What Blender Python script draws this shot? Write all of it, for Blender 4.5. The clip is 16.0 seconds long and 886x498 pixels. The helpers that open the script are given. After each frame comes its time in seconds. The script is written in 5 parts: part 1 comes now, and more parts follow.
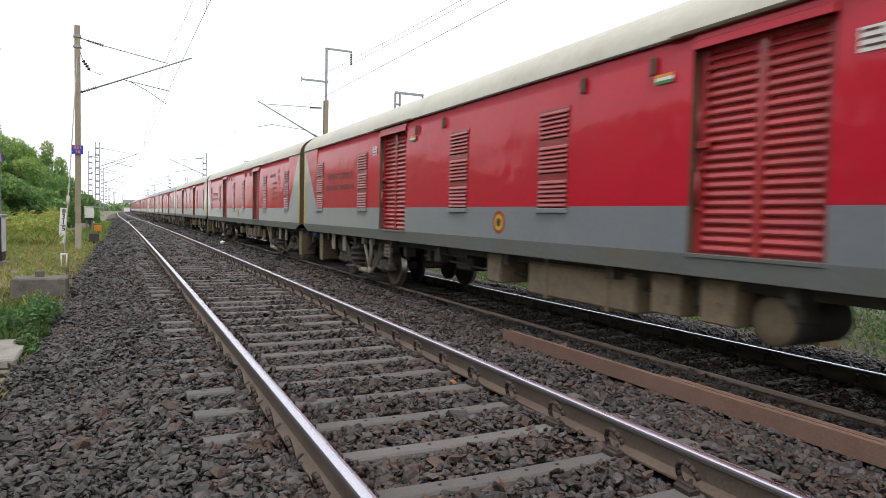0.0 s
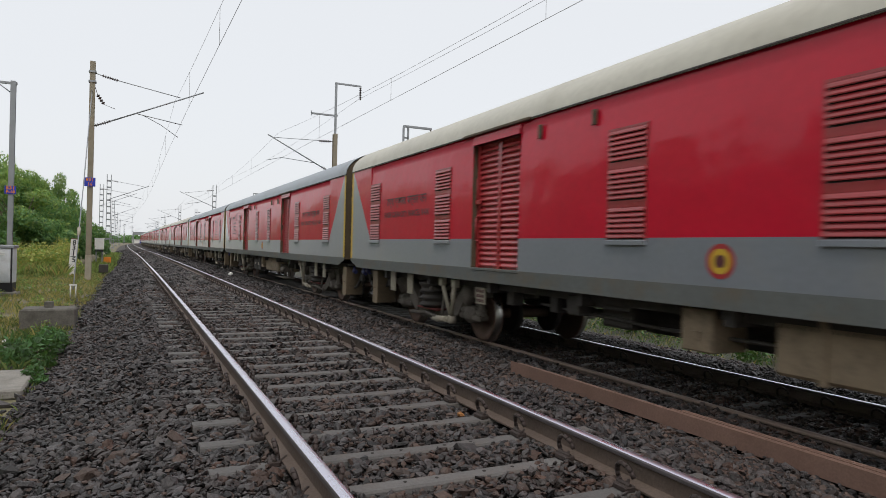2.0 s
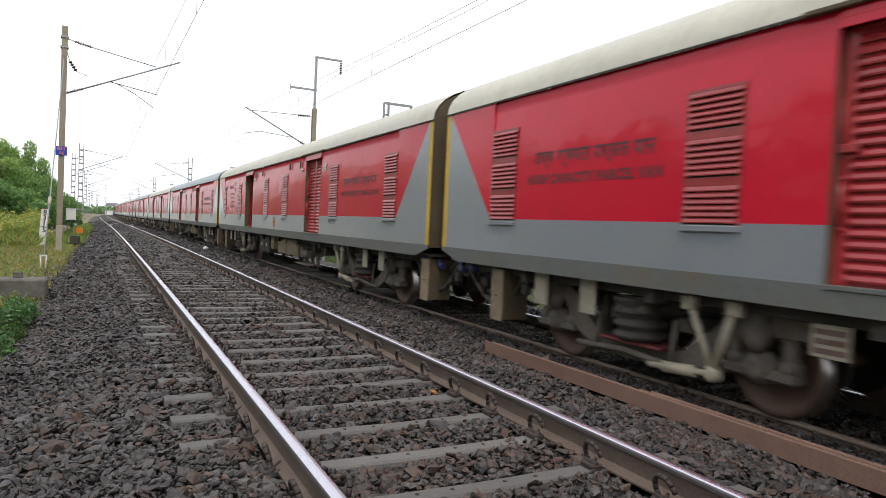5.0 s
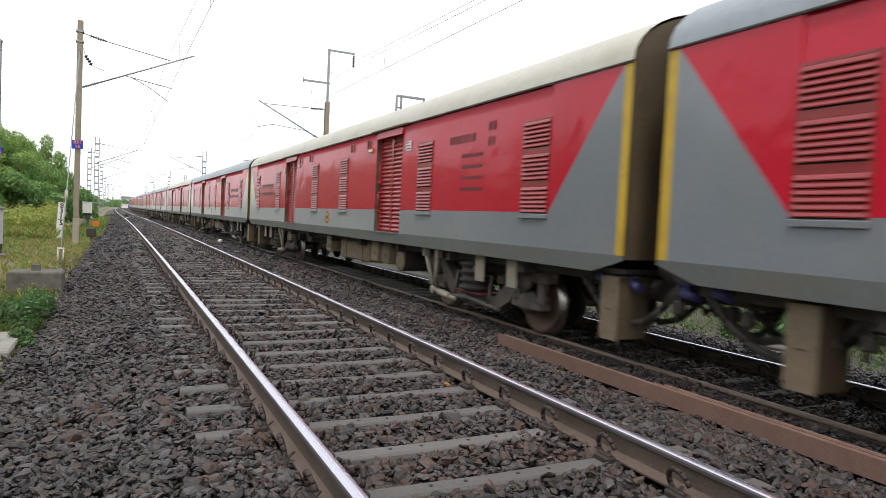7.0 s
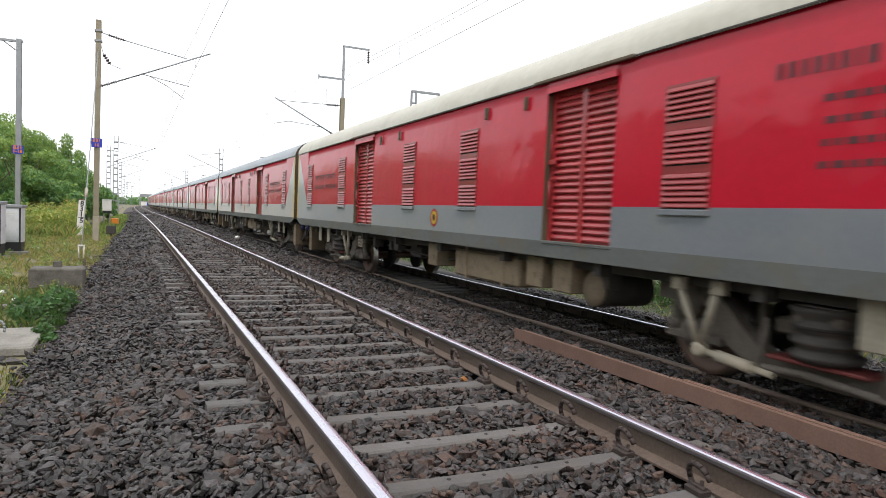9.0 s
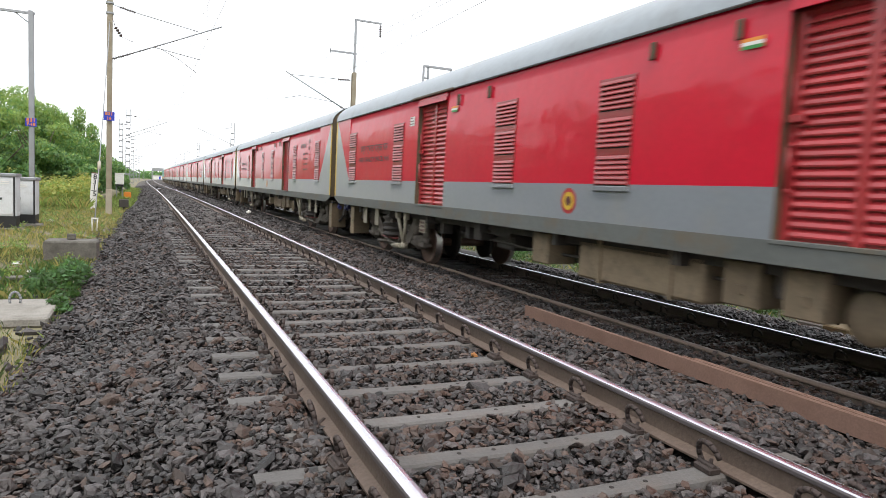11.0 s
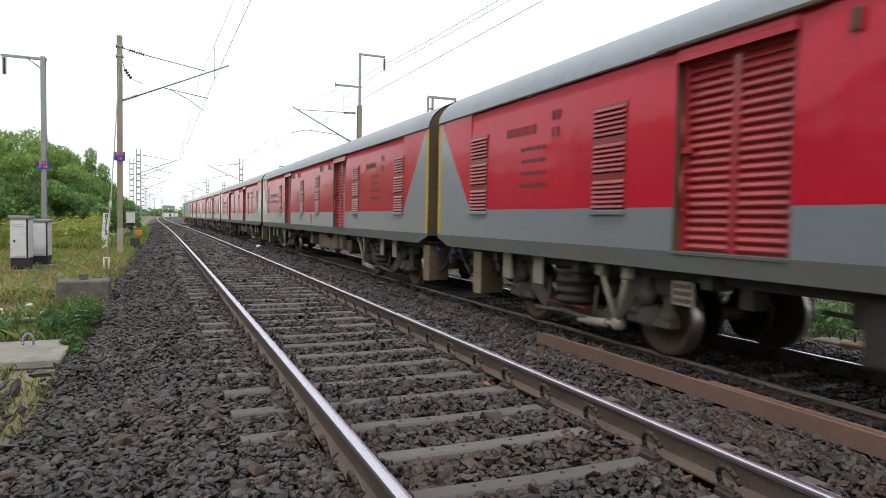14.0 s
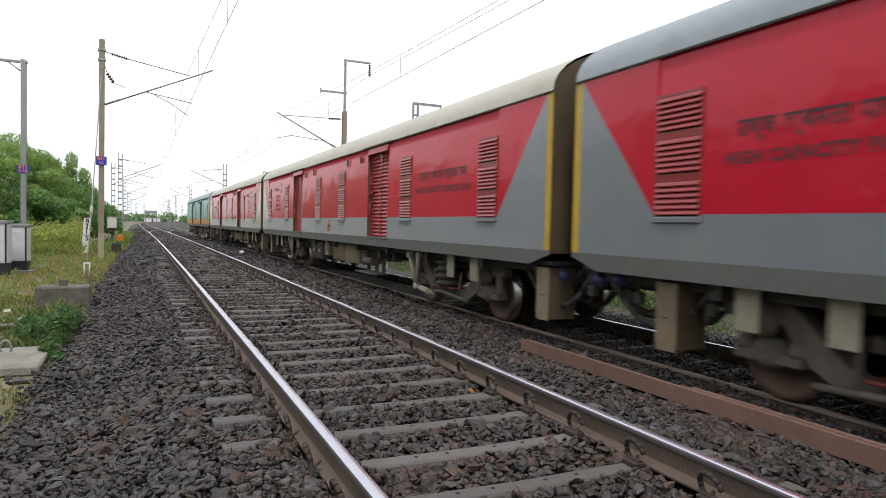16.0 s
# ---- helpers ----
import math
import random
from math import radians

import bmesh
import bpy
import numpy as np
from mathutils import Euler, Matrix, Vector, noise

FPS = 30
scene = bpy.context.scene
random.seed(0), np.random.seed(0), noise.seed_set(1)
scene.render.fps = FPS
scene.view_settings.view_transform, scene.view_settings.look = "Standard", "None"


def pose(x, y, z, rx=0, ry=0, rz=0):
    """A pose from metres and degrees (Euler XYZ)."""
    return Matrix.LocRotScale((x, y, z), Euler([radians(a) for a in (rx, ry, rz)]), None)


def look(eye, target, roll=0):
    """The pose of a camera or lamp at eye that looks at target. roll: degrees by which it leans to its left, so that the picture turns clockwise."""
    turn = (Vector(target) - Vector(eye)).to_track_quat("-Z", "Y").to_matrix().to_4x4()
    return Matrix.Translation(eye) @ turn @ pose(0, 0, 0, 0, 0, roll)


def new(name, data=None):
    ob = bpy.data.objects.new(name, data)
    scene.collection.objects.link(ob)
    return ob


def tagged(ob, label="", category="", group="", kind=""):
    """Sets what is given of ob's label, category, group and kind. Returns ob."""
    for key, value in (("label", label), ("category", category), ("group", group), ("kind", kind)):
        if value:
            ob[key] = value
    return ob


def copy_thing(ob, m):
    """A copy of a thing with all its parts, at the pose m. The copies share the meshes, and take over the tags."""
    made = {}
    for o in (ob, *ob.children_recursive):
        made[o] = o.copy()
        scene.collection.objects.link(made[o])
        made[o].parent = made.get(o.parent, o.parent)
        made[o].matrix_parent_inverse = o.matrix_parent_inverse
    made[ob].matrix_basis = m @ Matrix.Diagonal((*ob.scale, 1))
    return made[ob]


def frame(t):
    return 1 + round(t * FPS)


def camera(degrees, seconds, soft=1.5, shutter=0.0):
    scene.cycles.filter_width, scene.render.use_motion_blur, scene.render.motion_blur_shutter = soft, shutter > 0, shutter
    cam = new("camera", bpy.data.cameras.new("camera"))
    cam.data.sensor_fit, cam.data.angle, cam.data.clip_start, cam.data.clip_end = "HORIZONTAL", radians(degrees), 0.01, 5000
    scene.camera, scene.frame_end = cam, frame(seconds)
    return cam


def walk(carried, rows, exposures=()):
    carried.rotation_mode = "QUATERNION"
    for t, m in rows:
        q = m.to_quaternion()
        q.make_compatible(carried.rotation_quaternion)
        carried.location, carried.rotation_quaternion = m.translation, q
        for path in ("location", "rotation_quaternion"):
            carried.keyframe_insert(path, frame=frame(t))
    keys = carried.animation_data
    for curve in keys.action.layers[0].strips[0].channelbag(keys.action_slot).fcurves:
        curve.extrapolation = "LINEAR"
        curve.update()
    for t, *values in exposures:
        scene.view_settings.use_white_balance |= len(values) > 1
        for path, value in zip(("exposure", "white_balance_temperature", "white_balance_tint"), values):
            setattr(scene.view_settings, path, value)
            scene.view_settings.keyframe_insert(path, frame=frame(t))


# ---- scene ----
cam = camera(68.0, 16.0, soft=0.5, shutter=0.1)
PATH = [
    (0, pose(0.006, -0.007, 1.184, 87.13, -1.28, -26.03)),
    (0.5, pose(0.003, -0.010, 1.188, 87.28, -1.24, -26.49)),
    (1, pose(0.007, -0.011, 1.191, 88.95, -1.48, -25.78)),
    (1.5, pose(0.004, -0.022, 1.175, 90.49, -1.15, -25.96)),
    (2, pose(0.001, -0.007, 1.170, 89.95, -1.41, -25.38)),
    (2.5, pose(0.008, -0.014, 1.174, 89.12, -1.83, -26.90)),
    (3, pose(0.012, -0.012, 1.173, 89.22, -1.63, -26.83)),
    (3.5, pose(0.011, -0.014, 1.174, 88.64, -2.24, -27.15)),
    (6, pose(0.009, -0.018, 1.171, 88.06, -2.90, -27.15)),
    (6.5, pose(0.002, -0.016, 1.173, 87.80, -2.73, -26.62)),
    (7, pose(0.006, -0.016, 1.168, 87.52, -2.72, -26.17)),
    (7.5, pose(0.004, -0.014, 1.170, 87.29, -2.49, -25.91)),
    (8, pose(0.004, -0.012, 1.167, 87.26, -2.58, -25.40)),
    (10.5, pose(0.002, 0.004, 1.152, 85.81, -2.41, -24.23)),
    (11, pose(-0.001, 0.007, 1.152, 85.00, -2.89, -23.88)),
    (11.5, pose(-0.000, 0.008, 1.150, 85.29, -2.59, -23.44)),
    (12, pose(0.002, 0.008, 1.153, 85.52, -2.06, -23.05)),
    (12.5, pose(0.004, 0.008, 1.161, 87.02, -1.01, -23.03)),
    (13, pose(0.005, 0.005, 1.164, 87.74, -0.54, -22.89)),
    (13.5, pose(0.000, 0.005, 1.164, 87.77, -0.86, -22.89)),
    (14, pose(0.003, 0.002, 1.162, 87.43, -1.07, -23.18)),
    (14.5, pose(-0.001, 0.001, 1.164, 87.56, -1.17, -23.19)),
    (15, pose(-0.001, -0.000, 1.164, 87.93, -1.16, -23.60)),
    (15.5, pose(0.002, -0.002, 1.167, 88.04, -1.23, -23.86)),
    (16, pose(0.004, -0.002, 1.166, 88.01, -1.29, -24.50)),
]
EXPOSURES = [(0, -0.15), (0.5, -0.12), (1.0, -0.2), (1.5, -0.72), (2.0, -0.7), (2.5, -0.58), (3.0, -0.42), (3.5, -0.38), (6, -0.1), (8, -0.1), (10.5, 0.2), (12, 0.3), (12.5, 0.0), (13.5, -0.3), (16, -0.3)]
walk(cam, PATH, EXPOSURES)

# ---- light: bright hazy sky with a soft veiled sun ----
SUN_ELEVATION, SUN_AZIMUTH = 58.0, 205.0
world = bpy.data.worlds.new("sky")
scene.world = world
world.use_nodes = True
wn, wl = world.node_tree.nodes, world.node_tree.links
sky = wn.new("ShaderNodeTexSky")
sky.sky_type, sky.sun_disc = "NISHITA", False
sky.sun_elevation, sky.sun_rotation = radians(SUN_ELEVATION), radians(SUN_AZIMUTH)
sky.dust_density, sky.air_density = 4.0, 1.0
veil = wn.new("ShaderNodeMix")       # an even white cloud veil over the blue
veil.data_type = "RGBA"
veil.inputs[0].default_value = 0.78
wl.new(sky.outputs[0], veil.inputs[6])
veil.inputs[7].default_value = (13.6, 13.9, 14.3, 1)
wl.new(veil.outputs[2], wn["Background"].inputs[0])
wn["Background"].inputs[1].default_value = 0.12
sun = new("sun", bpy.data.lights.new("sun", "SUN"))
sun.data.energy, sun.data.angle, sun.data.color = 1.5, radians(8), (1.0, 0.95, 0.87)
az, el = radians(SUN_AZIMUTH), radians(SUN_ELEVATION)
sun.matrix_world = look((0, 0, 0), (-math.sin(az) * math.cos(el), -math.cos(az) * math.cos(el), -math.sin(el)))


# ---- materials ----
def mat(name, colour, rough=0.6, metal=0.0, vary=0.25, scale=3.0, grain=60.0, bump=0.15, stain=None, island=0.0, coat=0.0, per_object=0.0, bump_scale=None, stain_amount=0.5, sheen=0.0, spec=0.5):
    """Base colour broken by a coarse and a fine noise, with stains, relief and uneven gloss."""
    m = bpy.data.materials.new(name)
    m.use_nodes = True
    n, l = m.node_tree.nodes, m.node_tree.links
    b = n["Principled BSDF"]
    b.inputs["Metallic"].default_value = metal
    b.inputs["Coat Weight"].default_value = coat
    b.inputs["Specular IOR Level"].default_value = spec
    b.inputs["Sheen Weight"].default_value = sheen      # dust, and grazing paleness standing in for haze on far vans
    b.inputs["Sheen Roughness"].default_value = 0.4
    b.inputs["Coat Roughness"].default_value = 0.1
    co = n.new("ShaderNodeTexCoord")
    big = n.new("ShaderNodeTexNoise")
    big.inputs["Scale"].default_value, big.inputs["Detail"].default_value = scale, 6
    fine = n.new("ShaderNodeTexNoise")
    fine.inputs["Scale"].default_value, fine.inputs["Detail"].default_value = grain, 4
    for t in (big, fine):
        l.new(co.outputs["Object"], t.inputs["Vector"])
    add = n.new("ShaderNodeMath")
    add.operation = "ADD"
    l.new(big.outputs["Fac"], add.inputs[0])
    l.new(fine.outputs["Fac"], add.inputs[1])
    ramp = n.new("ShaderNodeMapRange")
    ramp.inputs["From Min"].default_value, ramp.inputs["From Max"].default_value = 0.6, 1.4
    ramp.inputs["To Min"].default_value, ramp.inputs["To Max"].default_value = 1 - vary, 1 + vary
    l.new(add.outputs[0], ramp.inputs["Value"])
    last = ramp.outputs[0]
    for amount, node, socket in ((island, "ShaderNodeNewGeometry", "Random Per Island"), (per_object, "ShaderNodeObjectInfo", "Random")):
        if amount:
            g = n.new(node)
            r = n.new("ShaderNodeMapRange")
            r.inputs["To Min"].default_value, r.inputs["To Max"].default_value = 1 - amount, 1 + amount
            l.new(g.outputs[socket], r.inputs["Value"])
            mul = n.new("ShaderNodeMath")
            mul.operation = "MULTIPLY"
            l.new(last, mul.inputs[0])
            l.new(r.outputs[0], mul.inputs[1])
            last = mul.outputs[0]
    tint = n.new("ShaderNodeVectorMath")
    tint.operation = "SCALE"
    tint.inputs[0].default_value = colour
    l.new(last, tint.inputs["Scale"])
    out = tint.outputs[0]
    if stain:
        patch = n.new("ShaderNodeTexNoise")
        patch.inputs["Scale"].default_value, patch.inputs["Detail"].default_value = scale * 1.7, 8
        patch.inputs["Roughness"].default_value = 0.65
        l.new(co.outputs["Object"], patch.inputs["Vector"])
        cut = n.new("ShaderNodeMapRange")
        cut.inputs["From Min"].default_value, cut.inputs["From Max"].default_value = 0.5, 0.72
        cut.inputs["To Max"].default_value = stain_amount
        l.new(patch.outputs["Fac"], cut.inputs["Value"])
        mix = n.new("ShaderNodeMix")
        mix.data_type = "RGBA"
        mix.inputs["B"].default_value = (*stain, 1)
        for s in mix.inputs:
            if s.name == "B" and s.type == "RGBA":
                s.default_value = (*stain, 1)
            if s.name == "A" and s.type == "RGBA":
                l.new(out, s)
        l.new(cut.outputs[0], mix.inputs["Factor"])
        out = [s for s in mix.outputs if s.type == "RGBA"][0]
    l.new(out, b.inputs["Base Color"])
    gloss = n.new("ShaderNodeMapRange")
    gloss.inputs["To Min"].default_value, gloss.inputs["To Max"].default_value = max(0.04, rough - 0.12), min(1, rough + 0.12)
    l.new(big.outputs["Fac"], gloss.inputs["Value"])
    l.new(gloss.outputs[0], b.inputs["Roughness"])
    if bump:
        bp = n.new("ShaderNodeBump")
        bp.inputs["Strength"].default_value, bp.inputs["Distance"].default_value = bump, 0.02
        src = fine
        if bump_scale:
            src = n.new("ShaderNodeTexNoise")
            src.inputs["Scale"].default_value, src.inputs["Detail"].default_value = bump_scale, 2
            l.new(co.outputs["Object"], src.inputs["Vector"])
        l.new(src.outputs["Fac"], bp.inputs["Height"])
        l.new(bp.outputs[0], b.inputs["Normal"])
        if coat:
            l.new(bp.outputs[0], b.inputs["Coat Normal"])
    return m


STONE = mat("ballast stone", (0.042, 0.037, 0.037), 0.55, vary=0.5, scale=0.8, grain=34, bump=0.6, island=0.85, stain=(0.07, 0.048, 0.038), stain_amount=0.45)
STONE_BROWN = mat("brown dusted stone", (0.056, 0.038, 0.031), 0.65, vary=0.5, scale=0.8, grain=34, bump=0.6, island=0.7, stain=(0.10, 0.045, 0.028), stain_amount=0.7)
# Near-black sheet under the near stones paints the shade in their gaps.
BED_SHADE = mat("near-black shade between ballast stones", (0.011, 0.010, 0.010), 0.95, vary=0.6, scale=1.2, grain=22, bump=1.0)
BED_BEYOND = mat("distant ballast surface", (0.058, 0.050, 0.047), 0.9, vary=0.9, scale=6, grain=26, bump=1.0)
SOIL = mat("grassy soil", (0.16, 0.145, 0.085), 0.95, vary=0.45, scale=0.5, grain=9, bump=0.6, stain=(0.22, 0.17, 0.10), stain_amount=0.9)
DARK_SOIL = mat("dark overgrown soil", (0.045, 0.045, 0.028), 0.95, vary=0.5, scale=0.6, grain=9, bump=0.6, stain=(0.03, 0.04, 0.018), stain_amount=0.8)
MOSSY = mat("dark weathered concrete", (0.13, 0.12, 0.105), 0.9, vary=0.4, scale=3, grain=40, bump=0.5, stain=(0.05, 0.048, 0.04), stain_amount=0.8)
CONCRETE = mat("sleeper concrete", (0.120, 0.114, 0.110), 0.85, vary=0.25, scale=2.5, grain=60, bump=0.25, stain=(0.125, 0.098, 0.08), per_object=0.15)
OLD_CONCRETE = mat("weathered concrete", (0.26, 0.245, 0.22), 0.9, vary=0.3, scale=3, grain=40, bump=0.4, stain=(0.10, 0.09, 0.075))
RAIL_SIDE = mat("rusty rail steel", (0.115, 0.083, 0.066), 0.7, vary=0.3, scale=2, grain=50, bump=0.25, stain=(0.085, 0.055, 0.04))
RAIL_TOP = mat("polished rail head", (0.66, 0.64, 0.72), 0.27, metal=1.0, vary=0.08, scale=2, grain=80, bump=0.02)
RAIL_EDGE = mat("dull rail shoulder", (0.115, 0.10, 0.105), 0.5, metal=0.4, vary=0.15, scale=2, grain=70, bump=0.05)
RAIL_DULL = mat("dull rail head", (0.22, 0.16, 0.125), 0.5, metal=0.3, vary=0.2, scale=2, grain=60, bump=0.05)
RUST = mat("red rust", (0.20, 0.118, 0.09), 0.75, vary=0.25, scale=2, grain=60, bump=0.15, stain=(0.15, 0.08, 0.055))
CLIP = mat("oxidised clip steel", (0.045, 0.031, 0.027), 0.7, vary=0.3, scale=8, grain=90, bump=0.2, per_object=0.2)
RED = mat("red coach paint", (0.555, 0.007, 0.032), 0.42, vary=0.10, scale=0.7, grain=14, bump=0.5, bump_scale=2.2, stain=(0.42, 0.009, 0.03), stain_amount=0.4, coat=0.6, spec=0.12, sheen=0.04, per_object=0.08)
GREY = mat("grey coach paint", (0.18, 0.198, 0.226), 0.45, coat=0.7, sheen=0.4, vary=0.10, scale=0.7, grain=16, bump=0.3, bump_scale=1.8, stain=(0.22, 0.215, 0.20), stain_amount=0.5, per_object=0.12)
GREY_DIRTY = mat("dust-stained grey coach paint", (0.235, 0.228, 0.205), 0.55, coat=0.4, sheen=0.5, vary=0.14, scale=0.7, grain=16, bump=0.3, bump_scale=1.8, stain=(0.30, 0.25, 0.17), stain_amount=0.6)
SKIRT = mat("dusty sole bar paint", (0.112, 0.12, 0.115), 0.6, vary=0.16, scale=1.2, grain=20, bump=0.1, stain=(0.135, 0.105, 0.07), stain_amount=0.8)
YELLOW = mat("yellow end stripe", (0.56, 0.36, 0.03), 0.45, vary=0.12, scale=3, grain=30, bump=0.05, stain=(0.32, 0.22, 0.06))
ROOF_CREAM = mat("cream roof paint", (0.52, 0.50, 0.43), 0.5, vary=0.12, scale=0.6, grain=12, bump=0.08, bump_scale=2, stain=(0.38, 0.35, 0.28))
ROOF_GREY = mat("blue grey roof paint", (0.28, 0.315, 0.35), 0.42, vary=0.12, scale=0.6, grain=12, bump=0.08, bump_scale=2, stain=(0.20, 0.21, 0.21))
DOOR = mat("red shutter paint", (0.36, 0.026, 0.032), 0.36, coat=0.4, vary=0.16, scale=1.5, grain=25, bump=0.08, stain=(0.22, 0.03, 0.03), stain_amount=0.4, per_object=0.12)
LOUVRE_RED = mat("dust-faded louvre paint", (0.30, 0.028, 0.032), 0.36, vary=0.2, scale=1.5, grain=25, bump=0.08, stain=(0.30, 0.075, 0.06), stain_amount=0.5, coat=0.4, per_object=0.1)
DARK = mat("near-black, recess shade and dark steel", (0.018, 0.014, 0.012), 0.85, vary=0.3, scale=3, grain=40, bump=0.1)
BROWN = mat("grimy brown, also side shade", (0.09, 0.064, 0.037), 0.7, vary=0.3, scale=1.5, grain=20, bump=0.15, stain=(0.05, 0.038, 0.025))
UNDER = mat("grimy underframe steel", (0.05, 0.044, 0.04), 0.75, vary=0.35, scale=3, grain=40, bump=0.2, stain=(0.11, 0.085, 0.065))
BOGIE = mat("dusty bogie steel", (0.135, 0.115, 0.096), 0.75, vary=0.35, scale=4, grain=45, bump=0.25, stain=(0.05, 0.042, 0.038))
WHEEL = mat("worn wheel steel", (0.15, 0.092, 0.07), 0.65, metal=0.2, vary=0.3, scale=5, grain=50, bump=0.1)
TREAD = mat("bright wheel tread", (0.5, 0.48, 0.46), 0.3, metal=1.0, vary=0.1, bump=0.02)
TAN = mat("dust-browned box paint", (0.23, 0.175, 0.115), 0.7, vary=0.25, scale=3, grain=30, bump=0.12, stain=(0.10, 0.078, 0.055), stain_amount=0.7, per_object=0.25)
CREAM = mat("cream painted plate", (0.36, 0.32, 0.25), 0.6, vary=0.2, scale=3, grain=30, bump=0.1, stain=(0.26, 0.21, 0.15))
SPRING = mat("red spring seat", (0.15, 0.03, 0.026), 0.6, vary=0.2, scale=5, grain=40)
INK = mat("faded black lettering", (0.085, 0.018, 0.024), 0.5, vary=0.1, bump=0)
WHITE = mat("white paint", (0.74, 0.73, 0.70), 0.5, vary=0.08, scale=3, grain=30, bump=0.05, stain=(0.5, 0.47, 0.42), stain_amount=0.4)
SILVER = mat("silver grey cabinet paint", (0.62, 0.64, 0.66), 0.45, vary=0.10, scale=2, grain=30, bump=0.05, stain=(0.36, 0.35, 0.33), stain_amount=0.4)
BLACK = mat("black paint", (0.02, 0.02, 0.022), 0.55, vary=0.3, scale=3, grain=40)
SAFFRON = mat("saffron paint", (0.75, 0.25, 0.03), 0.5, vary=0.05, bump=0)
LEAF_GREEN = mat("flag green paint", (0.03, 0.22, 0.05), 0.5, vary=0.05, bump=0)
BLUE = mat("blue enamel", (0.02, 0.04, 0.42), 0.4, vary=0.1, bump=0.03)
COCK = mat("grimy blue cock paint", (0.045, 0.05, 0.17), 0.5, vary=0.3, scale=8, grain=40, bump=0.05, stain=(0.05, 0.045, 0.05), stain_amount=0.8)
OCHRE_BLOCK = mat("ochre stained concrete", (0.12, 0.085, 0.04), 0.9, vary=0.35, scale=3, grain=40, bump=0.4, stain=(0.07, 0.06, 0.05))
OCHRE = mat("ochre stain", (0.34, 0.15, 0.05), 0.8, vary=0.3, scale=20, grain=80, bump=0.3)
ORANGE = mat("orange paint", (0.70, 0.22, 0.02), 0.5, vary=0.1, bump=0.03)
MAST = mat("weathered mast steel", (0.27, 0.235, 0.17), 0.6, metal=0.2, vary=0.2, scale=1.5, grain=30, bump=0.1, stain=(0.19, 0.13, 0.08))
GALV = mat("galvanised steel", (0.30, 0.31, 0.32), 0.5, metal=0.6, vary=0.15, scale=3, grain=40, bump=0.05)
CERAMIC = mat("brown insulator glaze", (0.05, 0.03, 0.026), 0.25, vary=0.1, bump=0)
WIRE = mat("copper wire", (0.10, 0.085, 0.075), 0.5, metal=0.5, vary=0.1, bump=0)
TEAL = mat("teal van paint", (0.06, 0.31, 0.27), 0.35, vary=0.12, scale=0.8, grain=14, bump=0.05, coat=0.2)
AMBER = mat("orange yellow band", (0.55, 0.26, 0.04), 0.45, vary=0.12, scale=2, grain=20)
BARK = mat("bark", (0.12, 0.09, 0.065), 0.9, vary=0.35, scale=6, grain=50, bump=0.5)


def leaf(name, colour, vary=0.5):
    m = mat(name, colour, 0.6, vary=0.25, scale=0.5, grain=8, bump=0, island=vary)
    n, l = m.node_tree.nodes, m.node_tree.links
    b = n["Principled BSDF"]
    t = n.new("ShaderNodeBsdfTranslucent")
    t.inputs[0].default_value = (colour[0] * 1.5, colour[1] * 1.5, colour[2] * 0.8, 1)
    mix = n.new("ShaderNodeMixShader")
    mix.inputs[0].default_value = 0.4
    l.new(b.outputs[0], mix.inputs[1])
    l.new(t.outputs[0], mix.inputs[2])
    l.new(mix.outputs[0], n["Material Output"].inputs[0])
    return m


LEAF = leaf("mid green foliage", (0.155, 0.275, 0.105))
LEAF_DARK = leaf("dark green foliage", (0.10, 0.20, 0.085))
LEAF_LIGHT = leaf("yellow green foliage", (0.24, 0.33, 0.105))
GRASS = leaf("short green grass", (0.135, 0.175, 0.06))
GRASS_DRY = leaf("tall drying grass", (0.31, 0.27, 0.11))


# ---- mesh helpers ----
def box(bm, x0, y0, z0, x1, y1, z1, mi=0, bevel=0.0):
    v = [bm.verts.new(c) for c in ((x0, y0, z0), (x1, y0, z0), (x1, y1, z0), (x0, y1, z0), (x0, y0, z1), (x1, y0, z1), (x1, y1, z1), (x0, y1, z1))]
    fs = [bm.faces.new([v[i] for i in q]) for q in ((3, 2, 1, 0), (4, 5, 6, 7), (0, 1, 5, 4), (1, 2, 6, 5), (2, 3, 7, 6), (3, 0, 4, 7))]
    for f in fs:
        f.material_index = mi
    if bevel:
        es = list({e for f in fs for e in f.edges})
        r = bmesh.ops.bevel(bm, geom=es, offset=bevel, segments=1, affect="EDGES")
        for f in r["faces"]:
            f.material_index = mi
    return fs


def tube(bm, a, b, r, r2=None, seg=10, mi=0, cap=True):
    a, b = Vector(a), Vector(b)
    q = (b - a).to_track_quat("Z", "Y")
    r2 = r if r2 is None else r2
    ra = [bm.verts.new(a + q @ Vector((r * math.cos(i * 2 * math.pi / seg), r * math.sin(i * 2 * math.pi / seg), 0))) for i in range(seg)]
    rb = [bm.verts.new(b + q @ Vector((r2 * math.cos(i * 2 * math.pi / seg), r2 * math.sin(i * 2 * math.pi / seg), 0))) for i in range(seg)]
    for i in range(seg):
        f = bm.faces.new((ra[i], ra[(i + 1) % seg], rb[(i + 1) % seg], rb[i]))
        f.material_index, f.smooth = mi, True
    if cap:
        bm.faces.new(ra[::-1]).material_index = mi
        bm.faces.new(rb).material_index = mi


def rod(bm, pts, r, seg=6, mi=0):
    for a, b in zip(pts, pts[1:]):
        tube(bm, a, b, r, seg=seg, mi=mi)


